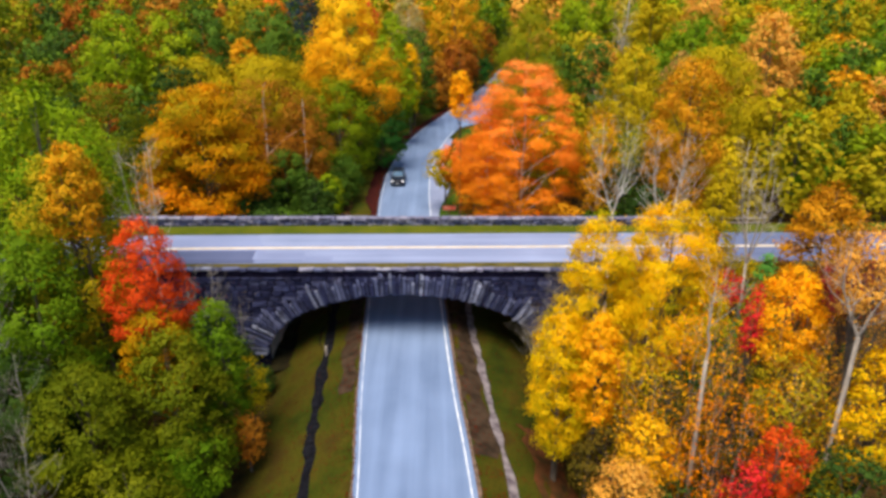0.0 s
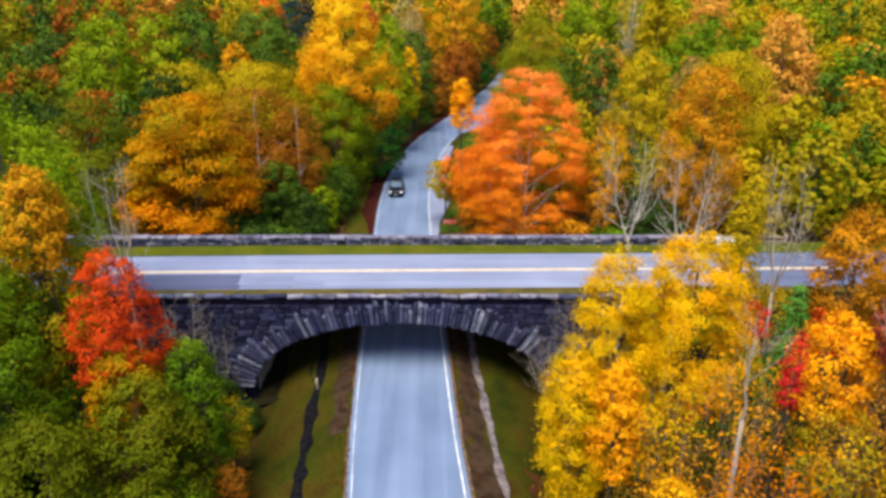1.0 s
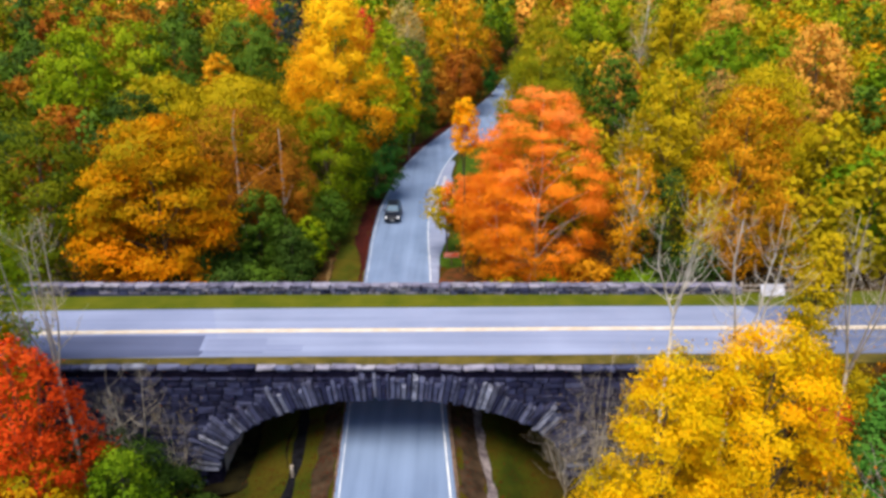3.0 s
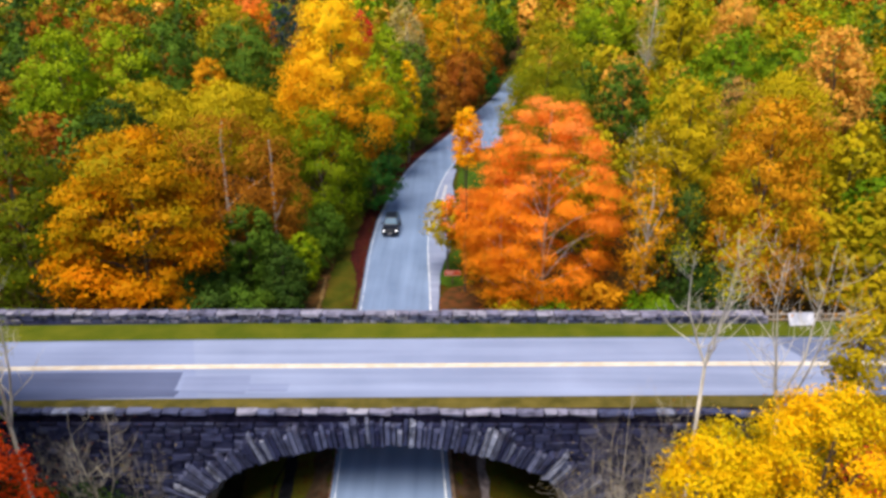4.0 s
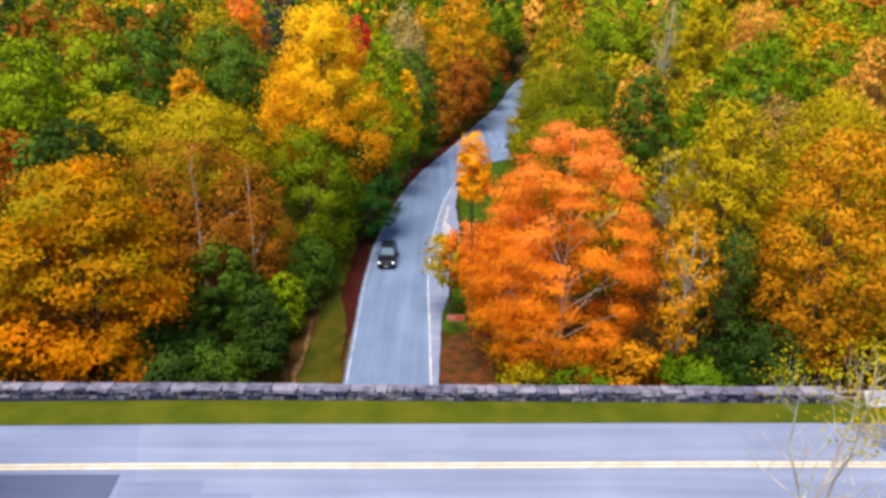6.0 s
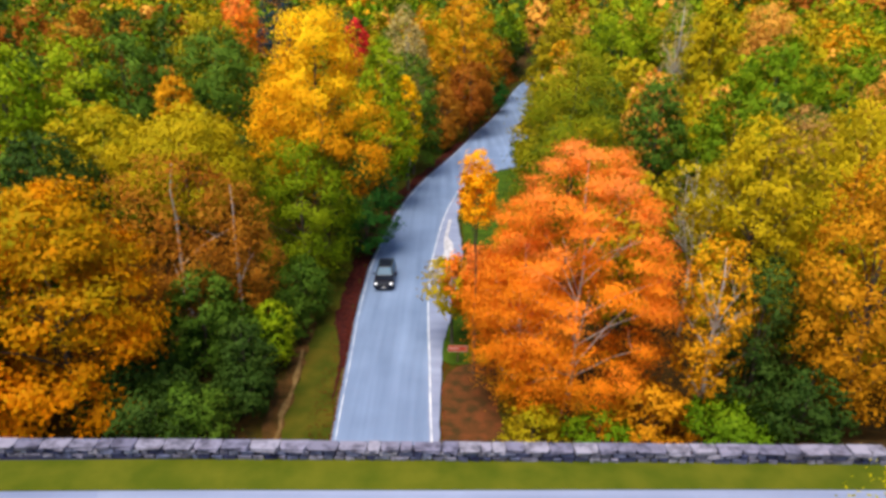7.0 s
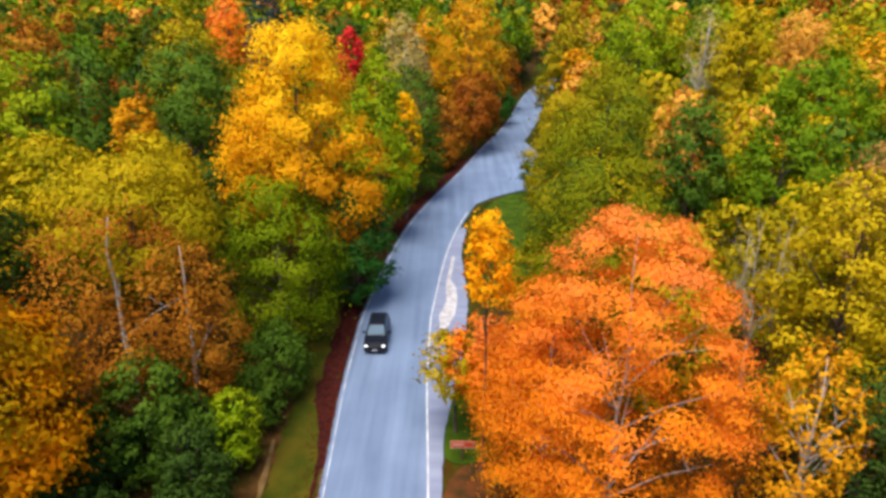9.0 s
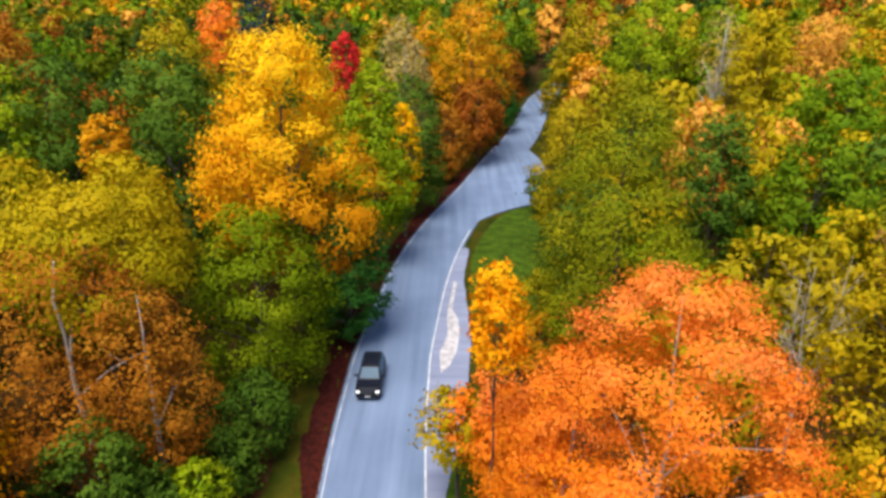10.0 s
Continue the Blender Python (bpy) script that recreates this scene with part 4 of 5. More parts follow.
    ("shrub", "dark green brush behind the leafless twigs", 15.4, 29.8, 8.4, 0.0, 2.4, "dome", "forest_green", dict(clumps=90, per=34, size=0.24)),
    ("shrub", "dark green brush behind the leafless twigs", 18.6, 28.6, 9.6, 1.0, 2.4, "dome", "forest_green", dict(clumps=90, per=34, size=0.24)),
    ("shrub", "olive-gold thin young tree on the bank", 15.6, 24.6, 10.2, 5.4, 1.8, "oval", "olive", dict(clumps=70, per=30, size=0.18, bare=2, bough=0.4)),
    ("shrub", "dark green brush on the near bank", 10.4, 22.4, 4.6, 0.0, 2.6, "dome", "forest_green", dict(clumps=90, per=34, size=0.24)),
    ("shrub", "dull brown brush between the leafless twigs", 14.8, 25.6, 8.6, 0.0, 2.5, "dome", "umber", dict(clumps=110, per=30, size=0.2, bare=1)),
    ("shrub", "olive brush on the near bank", 15.6, 21.2, 6.6, 1.0, 2.2, "dome", "olive", dict(clumps=90, per=32, size=0.24)),
    ("shrub", "crimson low shrub on the near bank", 12.1, 20.4, 7.8, 3.5, 0.8, "round", "crimson", dict(clumps=30, per=34, size=0.18)),
    ("tree", "russet tree along the far road", -1.6, 149.0, 11.0, 0.6, 4.2, "dome", "brown", dict(clumps=90, per=34, size=0.45)),
    ("tree", "dark green tree along the far road", 4.4, 170.0, 12.0, 0.6, 3.8, "dome", "deep_green", dict(clumps=90, per=34, size=0.48)),
    ("tree", "dark green tree hanging over the far road", 9.0, 181.0, 11.0, 1.2, 4.7, "dome", "evergreen", dict(clumps=90, per=34, size=0.5)),
    ("shrub", "low russet brush beside the far bend", -1.8, 143.0, 6.0, 0.3, 3.0, "dome", "brown", dict(clumps=70, per=34, size=0.42)),
    ("shrub", "green undergrowth bush on the near bank", 13.4, 19.0, 6.2, 1.0, 3.4, "dome", "deep_green", dict(clumps=130, per=36, size=0.24)),
    ("tree", "slim bright yellow-green sapling by the upper road", 18.5, 41.0, 15.2, 6.4, 1.2, "column", "yellow_green", dict(clumps=80, per=40, size=0.24)),
    ("tree", "orange-yellow tree beside the upper road", 25.2, 40.0, 13.5, 5.0, 2.7, "dome", "amber", dict(clumps=140, per=38, size=0.28)),
    ("shrub", "green young pine beside the road embankment", 20.2, 37.0, 10.0, 3.0, 1.7, "cone", "pine", dict(clumps=80, per=40, size=0.24)),
    # right of the road past the bridge
    ("tree", "slim tree with a golden-orange top above the pull-off", 1.9, 70.4, 16.9, 11.8, 1.3, "column", "flame", dict(clumps=64, per=40, size=0.24, r0=0.1, limb=8)),
    ("tree", "thin yellow-green tree overhanging the road edge", 0.3, 74.6, 7.6, 2.6, 2.2, "round", "yellow_green", dict(clumps=90, per=34, size=0.26, bare=1, base=0.0)),
    ("maple_tree", "low orange maple boughs beside the pull-off", 3.6, 72.4, 9.2, 2.2, 2.5, "dome", "coral", dict(clumps=110, per=46, size=0.27, limb=14, bare=1)),
    ("shrub", "dark green bush under the trees", -15.6, 61.0, 4.8, 0.2, 2.4, "dome", "deep_green", dict(clumps=90, per=40, size=0.26)),
    ("shrub", "dark green bush beside the grass verge", -13.4, 64.6, 4.2, 0.2, 2.0, "dome", "forest_green", dict(clumps=80, per=40, size=0.26)),
    ("shrub", "olive bush beside the grass verge", -13.0, 75.2, 4.6, 0.2, 2.0, "dome", "deep_green", dict(clumps=80, per=40, size=0.26)),
    ("shrub", "dark green bush under the brown tree", -16.6, 76.0, 5.4, 0.2, 2.6, "dome", "forest_green", dict(clumps=90, per=40, size=0.28)),
    ("maple_tree", "thin orange maple beside the pull-off", 2.2, 74.2, 8.8, 2.6, 2.4, "round", "coral", dict(clumps=90, per=40, size=0.27, limb=10, bare=1, r0=0.07)),
    ("shrub", "olive shrub under the orange maple", 5.2, 60.8, 3.6, 0.2, 2.2, "dome", "olive", dict(clumps=80, per=38, size=0.24)),
    ("shrub", "green shrub under the orange maple", 8.8, 60.0, 4.0, 0.2, 2.3, "dome", "green", dict(clumps=80, per=38, size=0.24)),
    ("shrub", "yellow-green shrub on the road embankment", 13.6, 42.3, 6.4, 1.0, 1.9, "dome", "yellow_green", dict(clumps=70, per=36, size=0.24)),
    ("shrub", "olive shrub on the road embankment", 17.2, 42.4, 7.2, 2.5, 2.2, "dome", "olive", dict(clumps=80, per=36, size=0.24)),
    ("shrub", "gold and green shrub on the road embankment", 21.5, 42.2, 7.4, 3.5, 2.3, "dome", "yellow_green", dict(clumps=80, per=36, size=0.24)),
    ("tree", "tall olive-green oval tree above the maple", 10.6, 84.0, 22.9, 4.0, 5.7, "spire", "olive_green", dict(clumps=330, per=84, size=0.22, limb=6)),
    ("tree", "golden speckled small tree with loose leaves", 15.4, 62.2, 14.3, 3.8, 2.1, "oval", "rust", dict(clumps=100, per=30, size=0.26, bark="pale", limb=20, bare=2)),
    ("tree", "yellow-green broadleaf tree in the wood", 19.8, 69.0, 19.4, 4.0, 3.6, "oval", "yellow_green", dict(clumps=220, per=60, size=0.27)),
    ("tree", "yellow-green spreading tree in the wood", 35.0, 83.0, 18.4, 4.0, 5.6, "dome", "yellow_green", dict(clumps=240, per=62, size=0.29)),
    ("tree", "pinkish-brown small crown among green trees", 29.6, 83.0, 17.9, 8.0, 2.5, "round", "dusky_pink", dict(clumps=70, per=36, size=0.28)),
    ("tree", "yellow-green tree with gold sprays in the wood", 28.6, 73.0, 19.4, 4.0, 4.2, "dome", "yellow_green", dict(clumps=210, per=60, size=0.26)),
    ("tree", "orange-brown oval tree near the upper road", 22.8, 60.5, 19.4, 4.5, 3.6, "oval", "amber", dict(clumps=240, per=56, size=0.25)),
    ("tree", "yellow pyramidal tree far in the woods", 41.7, 138.0, 25.5, 6.0, 5.5, "spire", "yellow_green", dict(clumps=200, per=34, size=0.52)),
    ("tree", "green rounded tree in the woods", 44.0, 118.0, 21.0, 6.0, 6.0, "dome", "green", dict(clumps=220, per=36, size=0.48)),
    ("tree", "green rounded tree in the woods", 49.0, 110.0, 20.4, 5.0, 4.7, "dome", "green", dict(clumps=180, per=36, size=0.45)),
    ("tree", "peach-orange tree in the woods", 46.7, 96.0, 22.2, 6.0, 4.4, "dome", "peach", dict(clumps=170, per=34, size=0.45)),
    ("tree", "bright lime-green tree in the distance", 34.3, 165.0, 27.0, 6.0, 7.2, "dome", "leaf_green", dict(clumps=160, per=36, size=0.6)),
    ("tree", "olive-yellow tree beyond the road bend", 22.4, 171.0, 25.0, 3.0, 5.6, "spire", "olive", dict(clumps=150, per=36, size=0.6)),
    ("tree", "deep green leafy tree in the wood", 30.0, 97.5, 17.2, 3.0, 5.4, "dome", "moss", dict(clumps=240, per=38, size=0.42)),
    ("tree", "dark green tree behind the olive one", 22.8, 100.0, 18.2, 3.0, 3.6, "dome", "deep_green", dict(clumps=150, per=38, size=0.42)),
    ("tree", "dark green tree behind the speckled golden one", 18.4, 62.6, 12.6, 0.8, 3.0, "dome", "forest_green", dict(clumps=150, per=38, size=0.26)),
    ("bare_tree", "grey leafless tree far in the woods", 38.0, 142.0, 25.8, 8.0, 3.6, "column", "dusky", dict(clumps=90, per=14, size=0.4, bark="pale", limb=30, bare=2)),
    ("tree", "pinkish-orange treetop far in the woods", 57.5, 152.0, 25.0, 8.0, 5.4, "dome", "peach", dict(clumps=140, per=32, size=0.55)),
    ("tree", "deep green tree behind the grass of the bend", 11.5, 96.0, 13.5, 1.0, 4.2, "dome", "deep_green", dict(clumps=150, per=38, size=0.36)),
    ("tree", "olive rounded tree at the edge of the lawn", 12.0, 112.5, 17.0, 2.0, 3.7, "dome", "olive", dict(clumps=140, per=40, size=0.36)),
    ("tree", "deep green tree beyond the lawn", 17.0, 108.0, 15.0, 1.0, 4.4, "dome", "deep_green", dict(clumps=140, per=36, size=0.4)),
    ("tree", "small olive tree by the side road", 12.6, 127.5, 5.6, 1.2, 3.0, "dome", "deep_green", dict(flat=0.4, clumps=100, per=36, size=0.42)),
    ("tree", "olive tree past the side road", 19.0, 150.0, 12.0, 0.8, 4.2, "dome", "olive", dict(clumps=110, per=36, size=0.45)),
    ("tree", "russet tree where the road leaves the view", 11.0, 199.0, 16.0, 1.2, 5.6, "dome", "russet", dict(clumps=100, per=36, size=0.55)),
    ("tree", "dark green tree where the road leaves the view", 25.6, 203.0, 17.0, 1.0, 5.4, "dome", "deep_green", dict(clumps=100, per=36, size=0.55)),
    ("tree", "dark green tree closing the far road", 17.5, 240.0, 18.0, 0.8, 5.6, "dome", "forest_green", dict(clumps=100, per=36, size=0.6)),
    ("shrub", "orange-brown shrub under the golden tree", 6.8, 88.5, 5.0, 0.3, 2.6, "dome", "rust", dict(clumps=80, per=36, size=0.3)),
    ("shrub", "green bush on the edge of the lawn", 7.5, 95.5, 5.5, 0.3, 2.4, "dome", "olive", dict(clumps=70, per=36, size=0.3)),
    ("shrub", "russet low shrubs at the edge of the wood", 12.0, 60.5, 5.2, 0.3, 3.0, "dome", "amber", dict(clumps=110, per=38, size=0.28)),
    ("shrub", "green undergrowth at the wood's edge", 16.0, 58.8, 5.0, 3.0, 2.6, "dome", "moss", dict(clumps=80, per=38, size=0.28)),
    ("shrub", "dark green shrub under the trees", 19.5, 58.6, 8.0, 3.6, 2.4, "dome", "forest_green", dict(clumps=80, per=36, size=0.28)),
]
for i, (name, label, x, y, top, bot, R, shape, colour, more) in enumerate(HERO):
    more = dict(more)
    if more.get("bark") == "pale":
        more["bark"] = BARK_PALE
    tree(name, label, x, y, top, bot, R, shape, colour, 100 + i, group=G_R if y < 90 else G_L, **more)


# the wood that fills the country behind: shared crowns, each tree its own thing
def proto(seed, shape, detail):
    rs = np.random.RandomState(seed)
    n, size = ((1350, 0.041), (800, 0.055))[detail]
    q, C, nr, tone = crown_points(rs, shape, 0.30, 0.22, 0.985, n, size, 0.085)
    V, F = limbs(rs, 1.0, 0.016, C, 8)
    return quads_mesh("crown", q, LEAF["olive"], nr, tone), mesh_of("trunk", V, F, BARK_DARK, True)


PROTO = [[proto(900 + 10 * d + k, s, d) for k, s in enumerate(("dome", "oval", "dome", "cone", "oval", "dome"))] for d in (0, 1)]
rng = random.Random(5)
MIX = ["yellow_green", "olive", "leaf_green", "olive", "yellow_green", "deep_green", "green", "rust", "olive", "grass_green", "deep_green", "olive", "yellow_green", "olive_green", "yellow_green", "moss", "olive_green", "grass_green", "peach"]
DIM = ["deep_green", "mossy_olive", "moss", "russet", "forest_green", "mossy_olive", "forest_green", "deep_green", "olive_green", "brown"]
WORD = {"leaf_green": "fresh green", "olive": "olive-green", "yellow_green": "yellow-green", "deep_green": "deep green", "green": "green", "forest_green": "forest-green", "rust": "rust-orange", "orange": "orange",
        "gold": "golden", "brown": "brown", "peach": "peach-orange", "dusky": "grey-brown", "evergreen": "dark evergreen", "moss": "moss-green", "mossy_olive": "mossy olive", "russet": "russet-brown", "olive_green": "dull olive-green", "grass_green": "grass-green"}
placed = [(h[2], h[3], h[6]) for h in HERO]


def fill_tree(x, y, h, r, detail, colour):
    root = tagged(new("tree"), WORD[colour] + " autumn woodland tree in a dense wood", "tree", G_L)
    z = land(x, y)
    root.matrix_basis = Matrix.Translation((x, y, z - 0.05)) @ Matrix.Rotation(rng.uniform(0, 6.28), 4, "Z") @ Matrix.Diagonal((r / 0.3, r / 0.3, h, 1))
    crown, trunk = rng.choice(PROTO[detail])
    c = part_of("crown", crown, root)
    c.material_slots[0].link = "OBJECT"
    c.material_slots[0].material = LEAF[colour]
    part_of("trunk", trunk, root)


FAR = {}
count = singles = 0
for k in range(9000):
    y = 58 + 190 * rng.random() ** 0.75
    x = rng.uniform(-1, 1) * (0.74 * y + 10)
    o = road_offset(x, y)
    if abs(o) < 8.5 or (-3.0 < o < 16 and 70 < y < 136):
        continue
    if min((SIDE[:, 0] - x) ** 2 + (SIDE[:, 1] - y) ** 2) < 49:
        continue
    r = rng.uniform(3.2, 5.2) * (1.0 if y > 95 else 0.8)
    if any((x - a) ** 2 + (y - b) ** 2 < (0.62 * (r + c)) ** 2 for a, b, c in placed):
        continue
    h = rng.uniform(16, 21.5) if y > 165 else rng.uniform(12.5, 17) if y > 98 else rng.uniform(9, 13.5)
    placed.append((x, y, r))
    kind = rng.choice(MIX if x > -18 else DIM)
    if y < 128 or y < 160 and singles < 170:
        fill_tree(x, y, h, r, 0 if y < 128 else 1, kind)
        singles += 1
    else:
        FAR.setdefault(kind, []).append((x, y, h, r))
    count += 1
    if count >= 720:
        break
# both banks outside the picture's middle, and behind the start
for k in range(160):
    x, y = rng.choice((-1, 1)) * rng.uniform(26, 75), rng.uniform(-25, 58)
    if 41 < y < 58 and abs(x) < 80 or abs(x) < 0.62 * y + 12:
        continue
    r = rng.uniform(3, 4.6)
    if any((x - a) ** 2 + (y - b) ** 2 < (0.7 * (r + c)) ** 2 for a, b, c in placed):
        continue
    placed.append((x, y, r))
    FAR.setdefault(rng.choice(MIX), []).append((x, y, rng.uniform(10, 15), r))

# far woods to the skyline
rs = np.random.RandomState(77)
SHAPES = ("dome", "oval", "dome", "cone", "oval")
for colour in sorted(FAR):
    Q, W, T = [], [], []
    for k, (x, y, h, r) in enumerate(FAR[colour]):
        q, _, nr, tone = crown_points(rs, SHAPES[k % 5], r, 0.35 * h, h, 460, 0.92, 1.4)
        Q.append(q + np.array([x, y, land(x, y)]))
        W.append(nr)
        T.append(0.5 * tone + 0.5 * rs.uniform())
    for k in range(44):
        y = rs.uniform(225, 520)
        x = rs.uniform(-0.8, 0.8) * y
        if abs(road_offset(x, y)) < 8:
            continue
        q, _, nr, tone = crown_points(rs, "dome", rs.uniform(5, 7.5), 4, rs.uniform(17, 23), 200, 2.1, 1.9)
        Q.append(q + np.array([x, y, land(x, y)]))
        W.append(nr)
        T.append(0.5 * tone + 0.5 * rs.uniform())
    tagged(new("far_woods", quads_mesh("far_woods", np.concatenate(Q), LEAF[colour], np.concatenate(W), np.concatenate(T))), "far autumn woods massed to the skyline in " + WORD[colour], "woods", kind="stuff")

# leaves lying on the verges
rs = np.random.RandomState(8)
for colour, side, y0, y1, a, b, n in (("maroon", -1, 57, 170, 0.2, 2.4, 5000), ("maroon", -1, 5, 57, 0.2, 8.0, 3500), ("maroon", 1, 5, 57, 0.4, 8.0, 3500), ("maroon", 1, 57, 80, 0.5, 6.0, 2500)):
    Q = []
    for k in range(n):
        y = rs.uniform(y0, y1)
        i = int(np.argmin(abs(FINE[:, 1] - y)))
        off = side * (HALF + a + (b - a) * rs.uniform() ** 1.5)
        p = FINE[i] + off * np.array([LOWER_N[np.argmin(abs(LOWER[:, 1] - y))]])[0] + rs.uniform(-0.5, 0.5, 2) * np.array([0, 1])
        z = max(land(p[0], p[1]), -0.02 if a < 0.3 and abs(off) < HALF + 1.8 else -9) + 0.03
        s = rs.uniform(0.04, 0.08)
        t = rs.uniform(0, 6.28)
        u, w = np.array([math.cos(t), math.sin(t), rs.normal(0, 0.2)]) * s, np.array([-math.sin(t), math.cos(t), rs.normal(0, 0.2)]) * s * 0.7
        c = np.array([p[0], p[1], z])
        Q.append([c - u, c - w, c + u, c + w])
    tagged(new("fallen_leaves", quads_mesh("fallen_leaves", np.array(Q), LEAF[colour])), "scattered fallen autumn leaves on the verge", "leaves", kind="stuff")


# ---- bare trees: a few stems that part low, with side branches and twigs ----
def bare_tree(label, x, y, top, R, seed, stems=3, split=0.35, r0=0.13, colour="yellow", leaves=500, leaf_low=0.5, lean=0.0, bark=None, leaf=1.0):
    rs = np.random.RandomState(seed)
    g = land(x, y) - 0.05
    h = top - g
    root = tagged(new("bare_tree"), label, "tree", G_R)
    root.location = (x, y, g)
    fork = Vector((lean * h * split, rs.normal(0, 0.02) * h, split * h))
    paths = [[(Vector((0, 0, -0.3)), r0 * 1.3), (fork * 0.5 + Vector((rs.normal(0, 0.06), 0, 0)), r0), (fork, r0 * 0.8)]]
    tips = []
    for k in range(stems):
        a = 2 * math.pi * (k + rs.uniform(-0.2, 0.2)) / stems + seed
        reach = R * rs.uniform(0.35, 0.75) * (0.15 if stems == 1 else 1.0)
        end = Vector((fork.x + lean * h * (1 - split) + reach * math.cos(a), fork.y + reach * math.sin(a), h * rs.uniform(0.86, 1.0)))
        pts = []
        for s in np.linspace(0, 1, 7):
            p = fork.lerp(end, s) + Vector((reach * 0.35 * math.sin(math.pi * s) * math.cos(a) + rs.normal(0, 0.05), reach * 0.35 * math.sin(math.pi * s) * math.sin(a) + rs.normal(0, 0.05), 0))
            pts.append((p, r0 * 0.62 * (1 - 0.88 * s)))
        paths.append(pts)
        for b in range(11):
            s = rs.uniform(0.12, 0.95)
            f = s * 6
            j = min(5, int(f))
            st = pts[j][0].lerp(pts[j + 1][0], f - j)
            aa = a + rs.normal(0, 1.3)
            ln = R * rs.uniform(0.35, 0.95) * (1.15 - 0.6 * s)
            tip = st + Vector((ln * math.cos(aa), ln * math.sin(aa), ln * rs.uniform(0.5, 1.3)))
            md = st.lerp(tip, 0.5) + Vector((0.15 * ln * math.cos(aa), 0.15 * ln * math.sin(aa), -0.05 * ln))
            rr = r0 * 0.3 * (1 - 0.7 * s)
            paths.append([(st, rr), (md, rr * 0.7), (tip, rr * 0.25)])
            tips.append(tip)
            for c in range(4):
                q = st.lerp(tip, rs.uniform(0.3, 0.9))
                t2 = q + Vector((rs.normal(0, 0.35), rs.normal(0, 0.35), rs.uniform(0.25, 0.9)))
                paths.append([(q, rr * 0.4), (t2, rr * 0.15)])
                tips.append(t2)
    V, F = tubes(paths, 5)
    part_of("trunk", mesh_of("trunk", V, F, bark or BARK_FADED, True), root)
    T = np.array([t for t in tips if t.z > leaf_low * h])
    P = T[rs.randint(len(T), size=leaves)] + rs.normal(0, 0.28, (leaves, 3))
    u, w = rs.normal(0, 1, (leaves, 3)), rs.normal(0, 1, (leaves, 3))
    u /= np.linalg.norm(u, axis=1)[:, None]
    w /= np.linalg.norm(w, axis=1)[:, None]
    s = leaf * rs.uniform(0.04, 0.075, leaves)[:, None]
    part_of("crown", quads_mesh("crown", np.stack([P - u * s, P - w * s * 0.7, P + u * s, P + w * s * 0.7], 1), LEAF[colour]), root, "sparse leaves at the twig ends")
    return root


FEW = "pale multi-stemmed tree with a few yellow leaves"
bare_tree(FEW, 10.85, 38.5, 18.4, 2.1, 1, 3, 0.68, 0.09, "yellow", 1100, 0.84, 0.0, BARK_PALE)
bare_tree(FEW, 13.9, 38.6, 18.0, 2.2, 2, 4, 0.6, 0.085, "rust", 500, 0.84, 0.0, BARK_PALE)
bare_tree("grey leafless tree by the upper road", 20.6, 40.0, 16.2, 1.9, 3, 4, 0.4, 0.1, "dusky", 120, 0.6)
bare_tree("nearly leafless grey tree with a few yellow leaves", -19.3, 39.9, 16.4, 1.9, 4, 4, 0.55, 0.1, "yellow_green", 380, 0.72)
bare_tree("slender pale leafless tree before the bridge wall", -17.6, 42.4, 7.0, 2.0, 5, 3, 0.3, 0.1, "brown", 40, 0.4)
bare_tree("grey leafless brush before the bridge wall", -15.6, 43.0, 3.6, 1.4, 25, 5, 0.12, 0.04, "dusky", 60, 0.3)
bare_tree("grey leafless brush before the bridge wall", -19.4, 43.0, 4.6, 1.5, 26, 5, 0.12, 0.04, "dusky", 60, 0.3)
bare_tree("grey leafless brush before the bridge wall", -21.6, 42.9, 5.2, 1.5, 27, 5, 0.12, 0.04, "brown", 60, 0.3)
bare_tree("tall pale-barked tree nearly without leaves", 16.8, 22.9, 17.0, 1.8, 6, 2, 0.74, 0.105, "peach", 300, 0.7, -0.01, BARK_GREY)
bare_tree("leaning pale trunk with thin leafless branches", 11.9, 24.4, 15.0, 2.0, 7, 1, 0.7, 0.11, "brown", 160, 0.6, -0.01, BARK_GREY)
bare_tree("grey leafless tree with fine upright twigs", 18.6, 75.0, 15.6, 2.6, 8, 4, 0.4, 0.14, "dusky", 160, 0.5)
bare_tree("grey twiggy shrub against the end of the bridge wall", 9.4, 42.0, 7.4, 2.6, 9, 5, 0.15, 0.05, "dusky", 90, 0.3)
bare_tree("grey twiggy shrub against the end of the bridge wall", 11.8, 41.6, 8.0, 2.6, 10, 5, 0.15, 0.05, "brown", 90, 0.3)
bare_tree("twiggy brown shrub with few leaves", 11.2, 28.2, 9.0, 2.6, 12, 4, 0.2, 0.08, "brown", 420, 0.3, 0.0, BARK_DARK)
bare_tree("twiggy brown shrub with few leaves", 13.8, 24.5, 9.6, 2.6, 13, 4, 0.2, 0.08, "rust", 420, 0.3, 0.0, BARK_DARK)


TANGLE = "tangle of thin leafless twigs on the bank"
for x, y, top, wide, seed, colour, bark in ((10.8, 26.0, 8.4, 2.4, 14, "gold", BARK_FADED), (13.2, 28.5, 10.4, 2.4, 15, "flame", BARK_FADED), (16.2, 23.8, 10.4, 2.2, 16, "gold", BARK_FADED),
                                            (9.6, 28.4, 9.4, 2.0, 17, "yellow", BARK_DARK), (12.4, 23.6, 8.6, 2.0, 18, "orange", BARK_FADED), (14.9, 28.0, 11.6, 2.0, 19, "olive", BARK_FADED), (18.0, 25.6, 13.4, 1.8, 20, "peach", BARK_FADED)):
